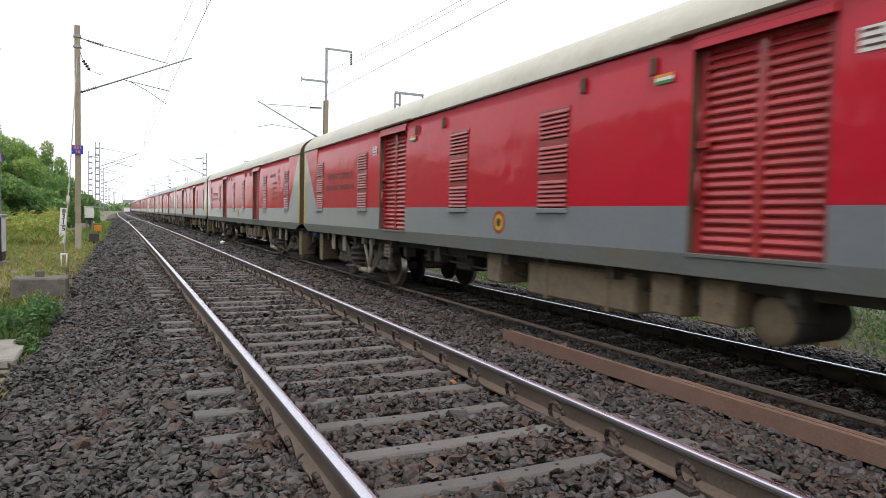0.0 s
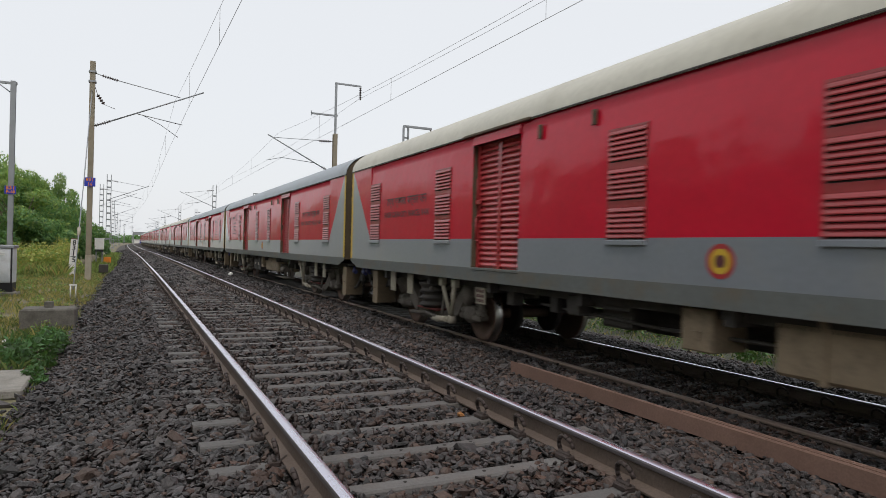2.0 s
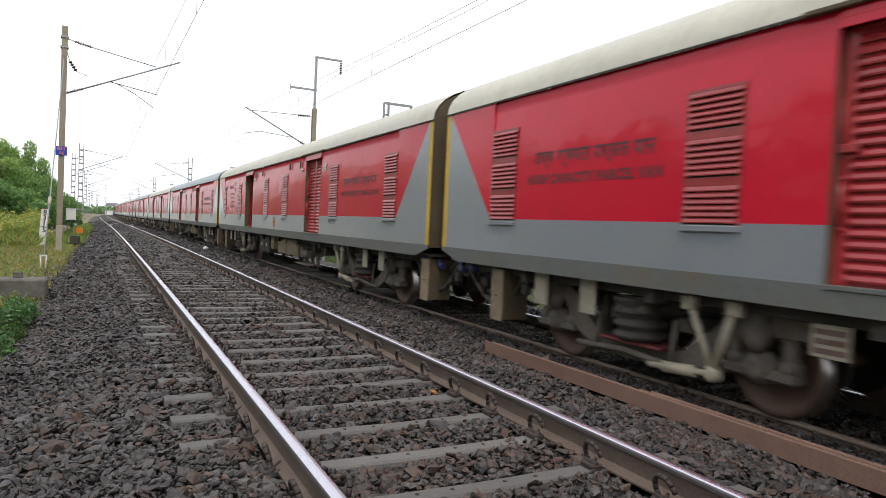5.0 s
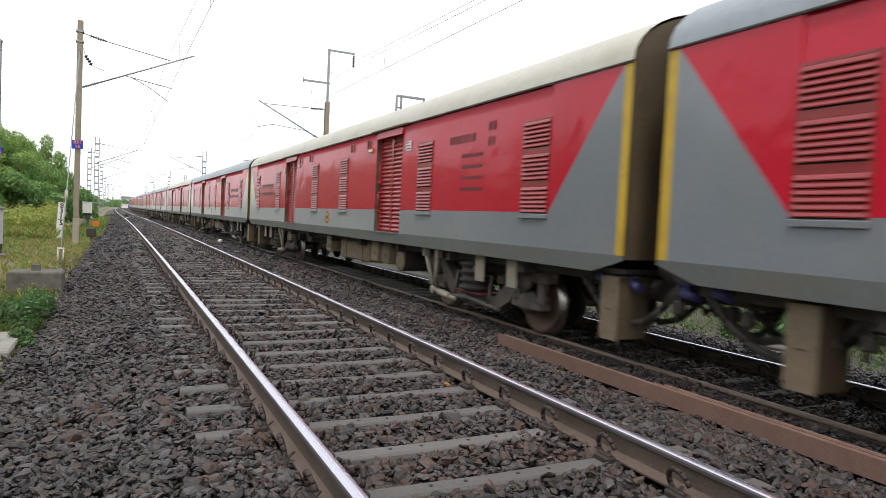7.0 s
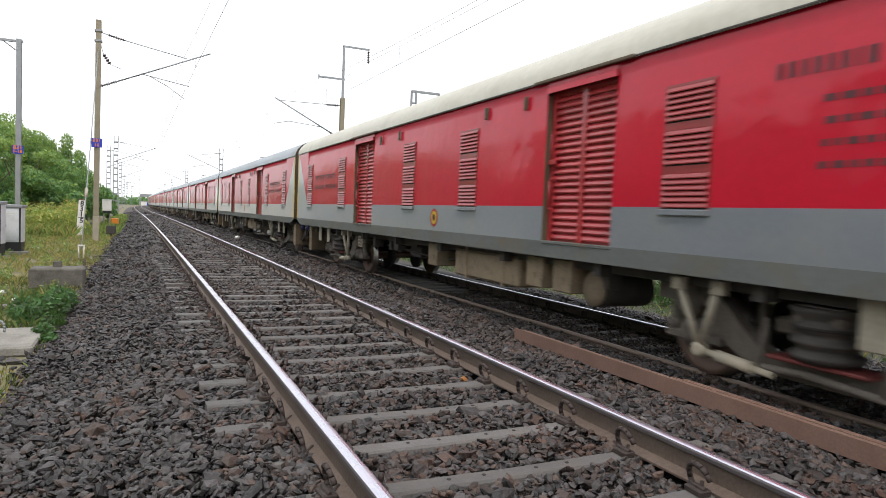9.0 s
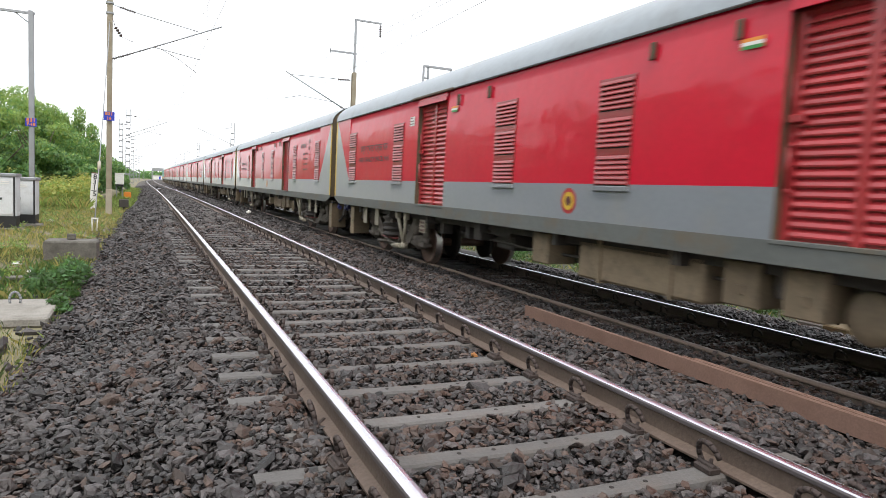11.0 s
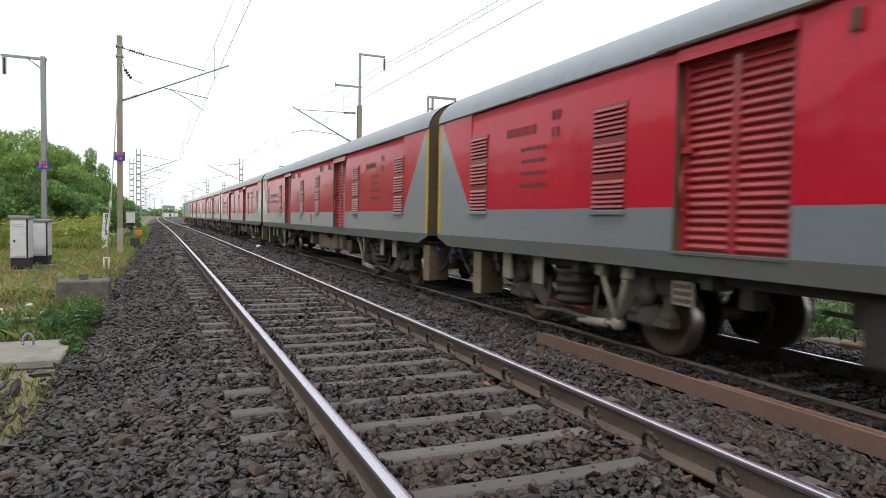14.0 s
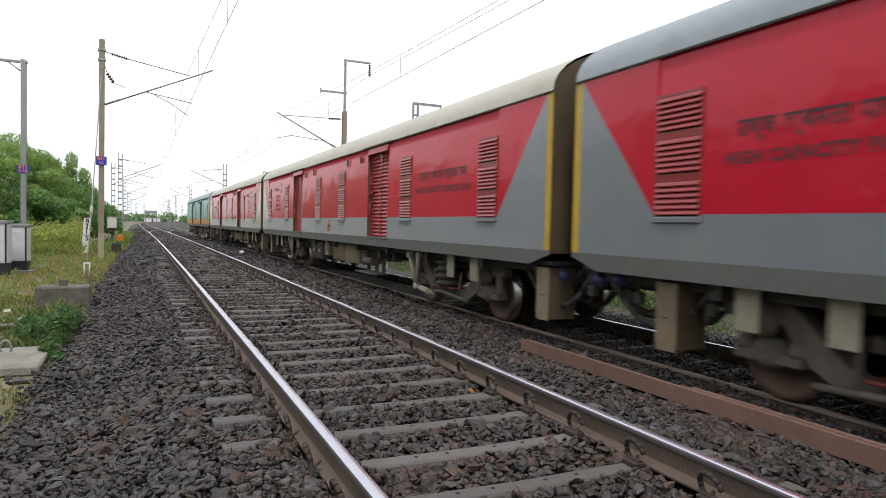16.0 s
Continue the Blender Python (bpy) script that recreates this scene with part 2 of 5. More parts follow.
def lathe(bm, c, axis, prof, seg=24, mi=0):
    """prof: (distance along axis, radius, material)."""
    q = Vector(axis).to_track_quat("Z", "Y")
    rings = []
    for d, r, k in prof:
        rings.append([bm.verts.new(Vector(c) + q @ Vector((r * math.cos(i * 2 * math.pi / seg), r * math.sin(i * 2 * math.pi / seg), d))) for i in range(seg)])
    for (a, b, p) in zip(rings, rings[1:], prof):
        for i in range(seg):
            f = bm.faces.new((a[i], a[(i + 1) % seg], b[(i + 1) % seg], b[i]))
            f.material_index, f.smooth = p[2], True
    bm.faces.new(rings[0][::-1]).material_index = prof[0][2]
    bm.faces.new(rings[-1]).material_index = prof[-1][2]


def quad(bm, pts, mi=0):
    f = bm.faces.new([bm.verts.new(p) for p in pts])
    f.material_index = mi
    return f


CACHE = {}


def mesh(key, build, *mats):
    """One mesh per key, shared by all that look alike."""
    if key not in CACHE:
        bm = bmesh.new()
        build(bm)
        me = bpy.data.meshes.new(key)
        bm.to_mesh(me)
        bm.free()
        for m in mats:
            me.materials.append(m)
        CACHE[key] = me
    return CACHE[key]


def put(name, me, parent=None, at=None, label=""):
    ob = new(name, me)
    if parent:
        ob.parent = parent
    if at is not None:
        ob.matrix_local = at if parent else at
        ob.matrix_basis = at
    if label:
        ob["label"] = label
    return ob


def part(name, bm, material, parent=None, label=""):
    me = bpy.data.meshes.new(name)
    bm.to_mesh(me)
    bm.free()
    for m in material if isinstance(material, (list, tuple)) else (material,):
        me.materials.append(m)
    return put(name, me, parent, None, label)


def thing(name, x, y, z, label, category, group="", rz=0, kind=""):
    ob = new(name)
    ob.matrix_basis = pose(x, y, z, 0, 0, rz)
    return tagged(ob, label, category, group, kind)


def raw(name, verts, faces, mats, index=None, smooth=False):
    """A large mesh from arrays of points and of equal-sided faces."""
    me = bpy.data.meshes.new(name)
    k = faces.shape[1]
    me.vertices.add(len(verts))
    me.vertices.foreach_set("co", np.ascontiguousarray(verts, np.float32).ravel())
    me.loops.add(faces.size)
    me.loops.foreach_set("vertex_index", np.ascontiguousarray(faces, np.int32).ravel())
    me.polygons.add(len(faces))
    me.polygons.foreach_set("loop_start", np.arange(0, faces.size, k, dtype=np.int32))
    if index is not None:
        me.polygons.foreach_set("material_index", np.ascontiguousarray(index, np.int32))
    if not smooth:
        me.polygons.foreach_set("use_smooth", np.zeros(len(faces), bool))
    for m in mats:
        me.materials.append(m)
    me.update(calc_edges=True)
    return new(name, me)


# ---- plan ----
RAIL_L, RAIL_R = 0.942, 2.685          # rail head centres of the near track, head at z = 0
T1, T2, T2_Z = 1.8135, 6.37, -0.38     # track centres, and the height of the far track's rail heads
FLOOR_LIFT = 0.035                     # the vans' bodies ride this much above their drawn height
SLEEPER_0, PITCH = 2.348, 0.5627
GROUND = -0.47


def bend(y):
    """Sideways shift of both tracks: a faint curve to the left, then a long one to the right."""
    if y < 0:
        return 0.0
    a = min(y, 80)
    x = -0.00011 * a * a
    if y > 80:
        b = min(y, 240) - 80
        x += -0.0176 * b + 0.00006 * b * b
    if y > 240:
        b = y - 240
        x += 0.0016 * b + 0.0003 * b * b
    return x


def slope(y):
    return (bend(y + 0.5) - bend(y - 0.5))


def bed(x):
    """Height of the stone bed across both tracks."""
    xs = (-60, -3.0, -0.95, 0.25, 0.6, 3.1, 3.6, 4.25, 5.05, 5.40, 5.62, 7.05, 7.65, 8.15, 10.9, 12.5, 60)
    zs = (GROUND, GROUND, GROUND - 0.02, -0.2, -0.185, -0.185, -0.21, -0.40, -0.415, -0.425, -0.555, -0.56, -0.43, -0.47, -0.95, -1.1, -1.1)
    return np.interp(x, xs, zs)


# ---- ground and stone bed ----
def sheet():
    ys = np.concatenate([np.arange(-60, 80, 4.0), np.arange(80, 700, 10.0), [900, 1500, 2600]])
    xs = np.array([-1500, -300, -60, -25, -12, -6, -3, -0.95, 0.25, 0.6, 3.1, 3.6, 4.25, 5.05, 5.40, 5.62, 7.05, 7.65, 8.15, 10.9, 12.5, 20, 60, 300, 1500])
    v = np.array([(x + bend(min(y, 700)), y, float(bed(x)) - 0.045) for y in ys for x in xs])
    n = len(xs)
    f = np.array([(j * n + i, j * n + i + 1, (j + 1) * n + i + 1, (j + 1) * n + i) for j in range(len(ys) - 1) for i in range(n - 1)])
    mid = (xs[:-1] + xs[1:]) / 2
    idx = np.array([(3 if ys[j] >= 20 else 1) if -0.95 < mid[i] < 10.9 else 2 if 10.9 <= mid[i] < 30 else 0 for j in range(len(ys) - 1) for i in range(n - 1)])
    ob = raw("ground", v, f, (SOIL, BED_SHADE, DARK_SOIL, BED_BEYOND), idx)
    tagged(ob, "grassy earth with a raised bed of dark ballast under two tracks", "ground", kind="structure")


sheet()


def stones(name, x0, x1, y0, y1, per_m2, size, seed, label, keep=None, lift=0.0, paint=None, coarse=False):
    """Broken stones: cut-down icosahedra, each turned, squashed and sunk at random."""
    rng = np.random.default_rng(seed)
    count = int((x1 - x0) * (y1 - y0) * per_m2)
    x, y = rng.uniform(x0, x1, count), rng.uniform(y0, y1, count)
    if keep is not None:
        k = keep(x, y)
        x, y = x[k], y[k]
    count = len(x)
    g = (1 + 5 ** 0.5) / 2
    ico = np.array([(-1, g, 0), (1, g, 0), (-1, -g, 0), (1, -g, 0), (0, -1, g), (0, 1, g), (0, -1, -g), (0, 1, -g), (g, 0, -1), (g, 0, 1), (-g, 0, -1), (-g, 0, 1)]) / 1.9
    tri = np.array([(0, 11, 5), (0, 5, 1), (0, 1, 7), (0, 7, 10), (0, 10, 11), (1, 5, 9), (5, 11, 4), (11, 10, 2), (10, 7, 6), (7, 1, 8),
                    (3, 9, 4), (3, 4, 2), (3, 2, 6), (3, 6, 8), (3, 8, 9), (4, 9, 5), (2, 4, 11), (6, 2, 10), (8, 6, 7), (9, 8, 1)])
    if coarse:      # eight faces serve further off
        ico = np.array([(1, 0, 0), (-1, 0, 0), (0, 1, 0), (0, -1, 0), (0, 0, 1), (0, 0, -1)]) * 1.15
        tri = np.array([(0, 2, 4), (2, 1, 4), (1, 3, 4), (3, 0, 4), (2, 0, 5), (1, 2, 5), (3, 1, 5), (0, 3, 5)])
    v = ico[None] * rng.uniform(0.62, 1.22, (count, len(ico), 1))
    q0 = rng.normal(size=(count, 3, 3))
    q0 = np.linalg.qr(q0)[0]
    v = np.clip(np.einsum("nij,nkj->nki", q0, v), -np.array([0.72, 0.56, 0.6]), np.array([0.66, 0.62, 0.5]))   # broken flat faces
    v = np.einsum("nji,nkj->nki", q0, v) * 1.25
    s = size * np.exp(rng.normal(0, 0.36, count))
    v = v * np.stack([s * rng.uniform(0.9, 1.5, count), s * rng.uniform(0.65, 1.05, count), s * rng.uniform(0.34, 0.68, count)], 1)[:, None]
    a = rng.uniform(0, 2 * np.pi, (count, 3))
    a[:, 1:] = rng.normal(0, 0.45, (count, 2))
    ca, sa = np.cos(a), np.sin(a)
    zero, one = np.zeros(count), np.ones(count)
    rz = np.stack([ca[:, 0], -sa[:, 0], zero, sa[:, 0], ca[:, 0], zero, zero, zero, one], 1).reshape(-1, 3, 3)
    rx = np.stack([one, zero, zero, zero, ca[:, 1], -sa[:, 1], zero, sa[:, 1], ca[:, 1]], 1).reshape(-1, 3, 3)
    ry = np.stack([ca[:, 2], zero, sa[:, 2], zero, one, zero, -sa[:, 2], zero, ca[:, 2]], 1).reshape(-1, 3, 3)
    v = np.einsum("nij,nkj->nki", rx @ ry @ rz, v)
    z = bed(x) + lift - 0.008 * ((x > RAIL_L) & (x < RAIL_R)) + rng.uniform(-1.7, 0.8, count) * size + 0.018 * np.sin(x * 3.1) * np.cos(y * 1.9)
    sh = np.array([bend(q) for q in y])
    v = v + np.stack([x + sh, y, z], 1)[:, None]
    f = (np.arange(count) * len(ico))[:, None, None] + tri[None]
    ob = raw(name, v.reshape(-1, 3), f.reshape(-1, 3), (STONE, STONE_BROWN), np.repeat(paint(x, y, rng), len(tri)) if paint else None)
    return tagged(ob, label, "ballast", kind="stuff")


def clear_of_track(x, y):
    """Leaves the rails' feet and the sleeper tops of the near track mostly free."""
    on_rail = (np.abs(x - RAIL_L) < 0.085) | (np.abs(x - RAIL_R) < 0.085)
    k = np.abs((y - SLEEPER_0 + PITCH / 2) % PITCH - PITCH / 2) < 0.066
    inner = (x > RAIL_L) & (x < RAIL_R)
    hid = np.sin(y * 7.7 + np.floor(x * 3)) > 0.55
    tip = ((x > 0.42) & (x < 0.66)) | ((x > 2.98) & (x < 3.2))
    on_sleeper = k & ((inner & ~(hid & (np.abs(x - 1.8) > 0.55) & (np.abs(x - 1.8) < 0.6))) | (tip & (np.sin(y * 3.3) > -0.5)))
    near2 = (np.abs(x - T2 + 0.8715) < 0.09) | (np.abs(x - T2 - 0.8715) < 0.09)
    spare = (x > 4.42) & (x < 4.62) & (y < 7.2)
    return ~(on_rail | on_sleeper | near2 | spare)


def rusty(x, y, rng):
    """More rust-dusted stones between the rails, round the spare rails and under the train."""
    share = np.where((x > 5.3) & (x < 7.4), 0.75, np.where((x > 3.4) & (x < 5.0), 0.4, np.where((x > 0.6) & (x < 3.0), 0.38, 0.16)))
    return (rng.random(len(x)) < share).astype(int)


stones("ballast_near", -1.0, 5.4, 1.7, 6.5, 1380, 0.0232, 1, "heap of angular dark brown ballast stones around the sleepers", clear_of_track, paint=rusty)
stones("ballast_middle", -1.0, 5.7, 6.5, 13.0, 900, 0.0245, 2, "angular dark brown ballast stones further along the track", clear_of_track, paint=rusty, coarse=True)
stones("ballast_further", -1.0, 5.7, 13.0, 22.0, 460, 0.031, 8, "angular dark brown ballast stones along the track", clear_of_track, paint=rusty, coarse=True)
stones("ballast_at_camera", -1.0, 5.4, -6.0, 1.7, 360, 0.034, 7, "angular dark brown ballast stones around the viewer", clear_of_track, coarse=True)
stones("ballast_far", -1.0, 5.7, 22.0, 46.0, 120, 0.046, 3, "distant dark ballast stones along the track", clear_of_track, coarse=True)
stones("ballast_under_train", 5.4, 8.3, 1.8, 13.0, 520, 0.025, 4, "rust-dusted dark ballast under the train", clear_of_track, paint=rusty, coarse=True)
stones("ballast_behind_train", 8.3, 10.9, 1.3, 16.0, 260, 0.031, 9, "dark ballast bank beyond the train", paint=rusty, coarse=True)
stones("ballast_distant", -0.9, 5.7, 46.0, 110.0, 34, 0.06, 6, "distant dark ballast along both tracks", clear_of_track, coarse=True)
stones("ballast_spill", -1.55, -0.85, 4.0, 22.0, 45, 0.034, 5, "loose ballast stones spilled into the grass edge")

# ---- rails ----
RAIL_PROFILE = ((-0.075, -0.172), (0.075, -0.172), (0.075, -0.160), (0.014, -0.138), (0.010, -0.05), (0.036, -0.036), (0.036, -0.014), (0.032, -0.006), (0.024, -0.0025), (0.009, 0.0), (-0.009, 0.0), (-0.023, -0.003), (-0.031, -0.009), (-0.036, -0.018), (-0.036, -0.036), (-0.010, -0.05), (-0.014, -0.138), (-0.075, -0.160))


def rail(name, x, z, y0, y1, parent, top, extra=None):
    ys = list(np.concatenate([np.arange(y0, min(y1, 60), 4.0), np.arange(60, y1, 8.0), [y1]])) if y1 > 60 else [y0, (y0 + y1) / 2, y1]
    bm = bmesh.new()
    rings = []
    for y in ys:
        dx = bend(y) + (extra(y) if extra else 0)
        rings.append([bm.verts.new((x + dx + px, y, z + pz)) for px, pz in RAIL_PROFILE])
    n = len(RAIL_PROFILE)
    for a, b in zip(rings, rings[1:]):
        for i in range(n):
            f = bm.faces.new((a[i], a[(i + 1) % n], b[(i + 1) % n], b[i]))
            f.material_index = 1 if 7 <= i <= 11 else 2 if 5 <= i <= 13 else 0
    bm.faces.new(rings[0][::-1])
    bm.faces.new(rings[-1])
    bmesh.ops.recalc_face_normals(bm, faces=bm.faces)
    return part(name, bm, (RAIL_SIDE, top, RAIL_EDGE if top is RAIL_TOP else top), parent)


def sleeper_mesh(bm):
    """Pre-stressed concrete sleeper, waisted, with sloping sides and bolt holes."""
    st = [(-1.375, 0.06, 0.0), (-0.95, 0.06, 0.0), (-0.6, 0.06, -0.003), (0, 0.055, -0.008), (0.6, 0.06, -0.003), (0.95, 0.06, 0.0), (1.375, 0.06, 0.0)]
    rings = [[bm.verts.new((x, sy, z)) for sy, z in ((-w - 0.045, h - 0.21), (w + 0.045, h - 0.21), (w + 0.008, h - 0.012), (w - 0.004, h), (-w + 0.004, h), (-w - 0.008, h - 0.012))] for x, w, h in st]
    for a, b in zip(rings, rings[1:]):
        for i in range(6):
            bm.faces.new((a[i], a[(i + 1) % 6], b[(i + 1) % 6], b[i]))
    bm.faces.new(rings[0])
    bm.faces.new(rings[-1])
    # Bolt holes as near-black plugs, painting the shade inside them.
    for hx in (-0.36, -0.16, 0.16, 0.36):
        tube(bm, (hx, 0.01, -0.03), (hx, 0.01, -0.002 if abs(hx) > 0.3 else -0.004), 0.012, seg=8, mi=1)
    bmesh.ops.recalc_face_normals(bm, faces=bm.faces)


def clip_mesh(bm):
    """Bent elastic rail clip with its cast shoulder and rubber liner."""
    pts = []
    for i in range(11):
        a = math.pi * (0.05 + 1.5 * i / 10)
        pts.append((0.035 + 0.018 * math.sin(i * 0.6), 0.08 * math.cos(a) - 0.01, 0.07 + 0.075 * math.sin(a)))
    rod(bm, pts, 0.0145, 6)
    tube(bm, pts[-1], (-0.035, -0.06, 0.02), 0.0125, seg=6)
    tube(bm, (0.05, 0.055, 0.035), (0.05, -0.055, 0.035), 0.013, seg=6)
    box(bm, 0.01, -0.06, -0.004, 0.085, 0.06, 0.034, bevel=0.008)


def track(name, x, z, y0, label, top, fine_to, far_to):
    base = tagged(new(name), label, "railway track", kind="structure")
    rail("rail", x - 0.8715, z, -40, 620, base, top[0])
    rail("rail", x + 0.8715, z, -40, 620, base, top[1])
    sm, cm = mesh("sleeper", sleeper_mesh, CONCRETE, DARK), mesh("clip", clip_mesh, CLIP)
    n = 0
    y = y0
    spare = bmesh.new()
    while y < far_to:
        if y < fine_to:
            s = put("sleeper", sm, base, pose(x + bend(y), y, z - 0.172, 0, 0, random.uniform(-0.35, 0.35)))
            if y < 26:
                for sx, turn in ((-0.8715 + 0.078, 0), (0.8715 - 0.078, 180), (-0.8715 - 0.078, 180), (0.8715 + 0.078, 0)):
                    put("clip", cm, s, pose(sx, 0, 0.0, 0, random.uniform(-4, 4), turn + random.uniform(-5, 5)))
        else:
            box(spare, x + bend(y) - 1.375, y - 0.075, z - 0.36, x + bend(y) + 1.375, y + 0.075, z - 0.175)
        y += PITCH
    tagged(part("sleepers_beyond", spare, CONCRETE, base), kind="stuff")
    return base


track("track_near", T1, 0.0, SLEEPER_0 - 12 * PITCH, "straight broad gauge track with polished rails on concrete sleepers", (RAIL_TOP, RAIL_TOP), 60, 240)
track("track_far", T2, T2_Z, SLEEPER_0 - 4 * PITCH + 0.2, "second broad gauge track with a brown near rail, under the train", (RAIL_DULL, RAIL_TOP), 50, 120)


def crossover():
    base = tagged(new("crossover"), "distant crossover rails joining the two tracks", "railway track", kind="structure")
    for off in (-0.8715, 0.8715):
        def swing(y):
            k = min(1, max(0, (y - 62) / 70))
            return (T2 - T1) * (3 * k * k - 2 * k ** 3)
        bm = bmesh.new()
        ys = [62 + 5 * i for i in range(15)]
        rows = []
        for y in ys:
            k = min(1, max(0, (y - 62) / 70))
            zz = (3 * k * k - 2 * k ** 3) * T2_Z + 0.004
            rows.append([bm.verts.new((T1 + off + bend(y) + swing(y) + px, y, zz + pz)) for px, pz in RAIL_PROFILE])
        for a, b in zip(rows, rows[1:]):
            for i in range(18):
                bm.faces.new((a[i], a[(i + 1) % 18], b[(i + 1) % 18], b[i])).material_index = 1 if 7 <= i <= 10 else 0
        bmesh.ops.recalc_face_normals(bm, faces=bm.faces)
        part("rail", bm, (RAIL_SIDE, RAIL_TOP), base)


crossover()


def spare_rail(x, y_end, length, z, lean, label):
    """A rusty rail left lying on its side between the tracks."""
    base = thing("spare_rail", x, y_end, z, label, "rail", "spare rails")
    bm = bmesh.new()
    a = [bm.verts.new((px, 0, pz)) for px, pz in RAIL_PROFILE]
    b = [bm.verts.new((px, -length, pz)) for px, pz in RAIL_PROFILE]
    for i in range(18):
        bm.faces.new((a[i], a[(i + 1) % 18], b[(i + 1) % 18], b[i]))
    bm.faces.new(a)
    bm.faces.new(b[::-1])
    bmesh.ops.recalc_face_normals(bm, faces=bm.faces)
    part("bar", bm, RUST, base)
    base.matrix_basis = pose(x, y_end, z, 0, lean, 0.6)
    return base


spare_rail(4.56, 7.15, 13.0, -0.305, 88, "red-rusted spare rail lying on its side on the ballast")
spare_rail(4.76, 4.6, 12.0, -0.33, 86, "second rusted spare rail lying beside the first")


# ---- the train ----
BODY, HALF, COUPLED = 21.8, 1.622, 22.297
SILL, BAND, EAVE, FOOT = 1.23, 1.675, 3.262, 1.03     # heights above the rail heads
DOOR_TOP = 3.10
TURN, LEAN = 2.45, 0.030
DOORS = ((6.15, 7.5), (14.3, 15.65))
LOUVRES = (1.42, 4.8, 9.36, 11.86, 16.42, 19.8)
HOOKS = (8.0, 9.1, 12.7, 13.8)


PIVOT = 7.03


def at(s):
    """Along the coach: s metres from its far end; the origin is its middle."""
    return BODY / 2 - s


def side_mesh(bm):
    """One side wall with its two door openings, jambs, coloured bands and slanted end panels. Seen side is -x."""
    X, T = -HALF, 0.15
    edges = [0, 0.13, 1.40, DOORS[0][0], DOORS[0][1], DOORS[1][0], DOORS[1][1], BODY - 1.40, BODY - 0.13, BODY]

    def cell(s0, s1, z0, z1, mi):
        quad(bm, ((X, at(s0), z0), (X, at(s0), z1), (X, at(s1), z1), (X, at(s1), z0)), mi)

    for a, b in zip(edges, edges[1:]):
        door = any(abs(a - d[0]) < 1e-6 for d in DOORS)
        edge = a == 0 or b == BODY
        corner = abs(a - 0.13) < 1e-6 or abs(b - (BODY - 0.13)) < 1e-6
        if edge or corner:      # the sole bar is cut away towards the ends
            for s0, s1, k0, k1 in ((0, 0.13, 0.15, 0.11), (0.13, 0.5, 0.11, 0.0), (0.5, 1.40, 0.0, 0.0)):
                if a < 2 and a <= s0 < b - 1e-6:
                    quad(bm, ((X, at(s0), FOOT + k0), (X, at(s0), SILL), (X, at(s1), SILL), (X, at(s1), FOOT + k1)), 2)
                if a > 2 and BODY - b - 1e-6 <= s0 < BODY - a - 1e-6:
                    quad(bm, ((X, at(BODY - s1), FOOT + k1), (X, at(BODY - s1), SILL), (X, at(BODY - s0), SILL), (X, at(BODY - s0), FOOT + k0)), 2)
        else:
            cell(a, b, FOOT, SILL, 2)
        if door:
            cell(a, b, DOOR_TOP, EAVE, 0)
            for s, sg in ((a, 1), (b, -1)):
                quad(bm, ((X, at(s), SILL), (X, at(s), DOOR_TOP), (X + T, at(s), DOOR_TOP), (X + T, at(s), SILL)), 5)
            quad(bm, ((X, at(a), DOOR_TOP), (X, at(b), DOOR_TOP), (X + T, at(b), DOOR_TOP), (X + T, at(a), DOOR_TOP)), 3)
            quad(bm, ((X, at(a), SILL), (X, at(b), SILL), (X + T, at(b), SILL), (X + T, at(a), SILL)), 2)
        elif edge:
            cell(a, b, SILL, EAVE, 4)
        elif corner:
            cell(a, b, SILL, BAND, 1)
            tip = 0.13 if a < 1 else BODY - 0.13
            foot = b if a < 1 else a
            quad(bm, ((X, at(tip), BAND), (X, at(tip), EAVE), (X, at(foot), BAND)), 1)
            quad(bm, ((X, at(tip), EAVE), (X, at(foot), EAVE), (X, at(foot), BAND)), 0)
        else:
            cell(a, b, SILL, BAND, 1)
            cell(a, b, BAND, TURN, 0)
            # the sheets curve in a little under the eave
            zs = [TURN + (EAVE - TURN) * k / 5 for k in range(6)]
            xs = [X + LEAN * (k / 5) ** 2 for k in range(6)]
            for k in range(5):
                quad(bm, ((xs[k], at(a), zs[k]), (xs[k + 1], at(a), zs[k + 1]), (xs[k + 1], at(b), zs[k + 1]), (xs[k], at(b), zs[k])), 0)
                bm.faces.ensure_lookup_table()
                bm.faces[-1].smooth = True
            for q in (a, b):
                quad(bm, ((X, at(q), TURN), (X, at(q), EAVE), (X + LEAN, at(q), EAVE)), 0)
    bmesh.ops.remove_doubles(bm, verts=bm.verts, dist=1e-4)


def roof_mesh(bm):
    n, length = 18, (BODY / 2, -BODY / 2)
    rows = []
    for k, y in enumerate(np.linspace(length[0], length[1], 13)):
        rows.append([bm.verts.new((-(HALF + 0.012) * math.copysign(abs(math.cos(math.pi * i / n)) ** 0.88, math.cos(math.pi * i / n)), y, EAVE - 0.01 + 0.71 * math.sin(math.pi * i / n) ** 0.95)) for i in range(n + 1)])
    for a, b in zip(rows, rows[1:]):
        for i in range(n):
            bm.faces.new((a[i], a[i + 1], b[i + 1], b[i])).smooth = True
    bmesh.ops.recalc_face_normals(bm, faces=bm.faces)


def gutter_mesh(bm):
    for sx in (-1, 1):
        x0, x1 = sorted((sx * (HALF - 0.01), sx * (HALF + 0.022)))
        box(bm, x0, -BODY / 2, EAVE - 0.004, x1, BODY / 2, EAVE + 0.012)


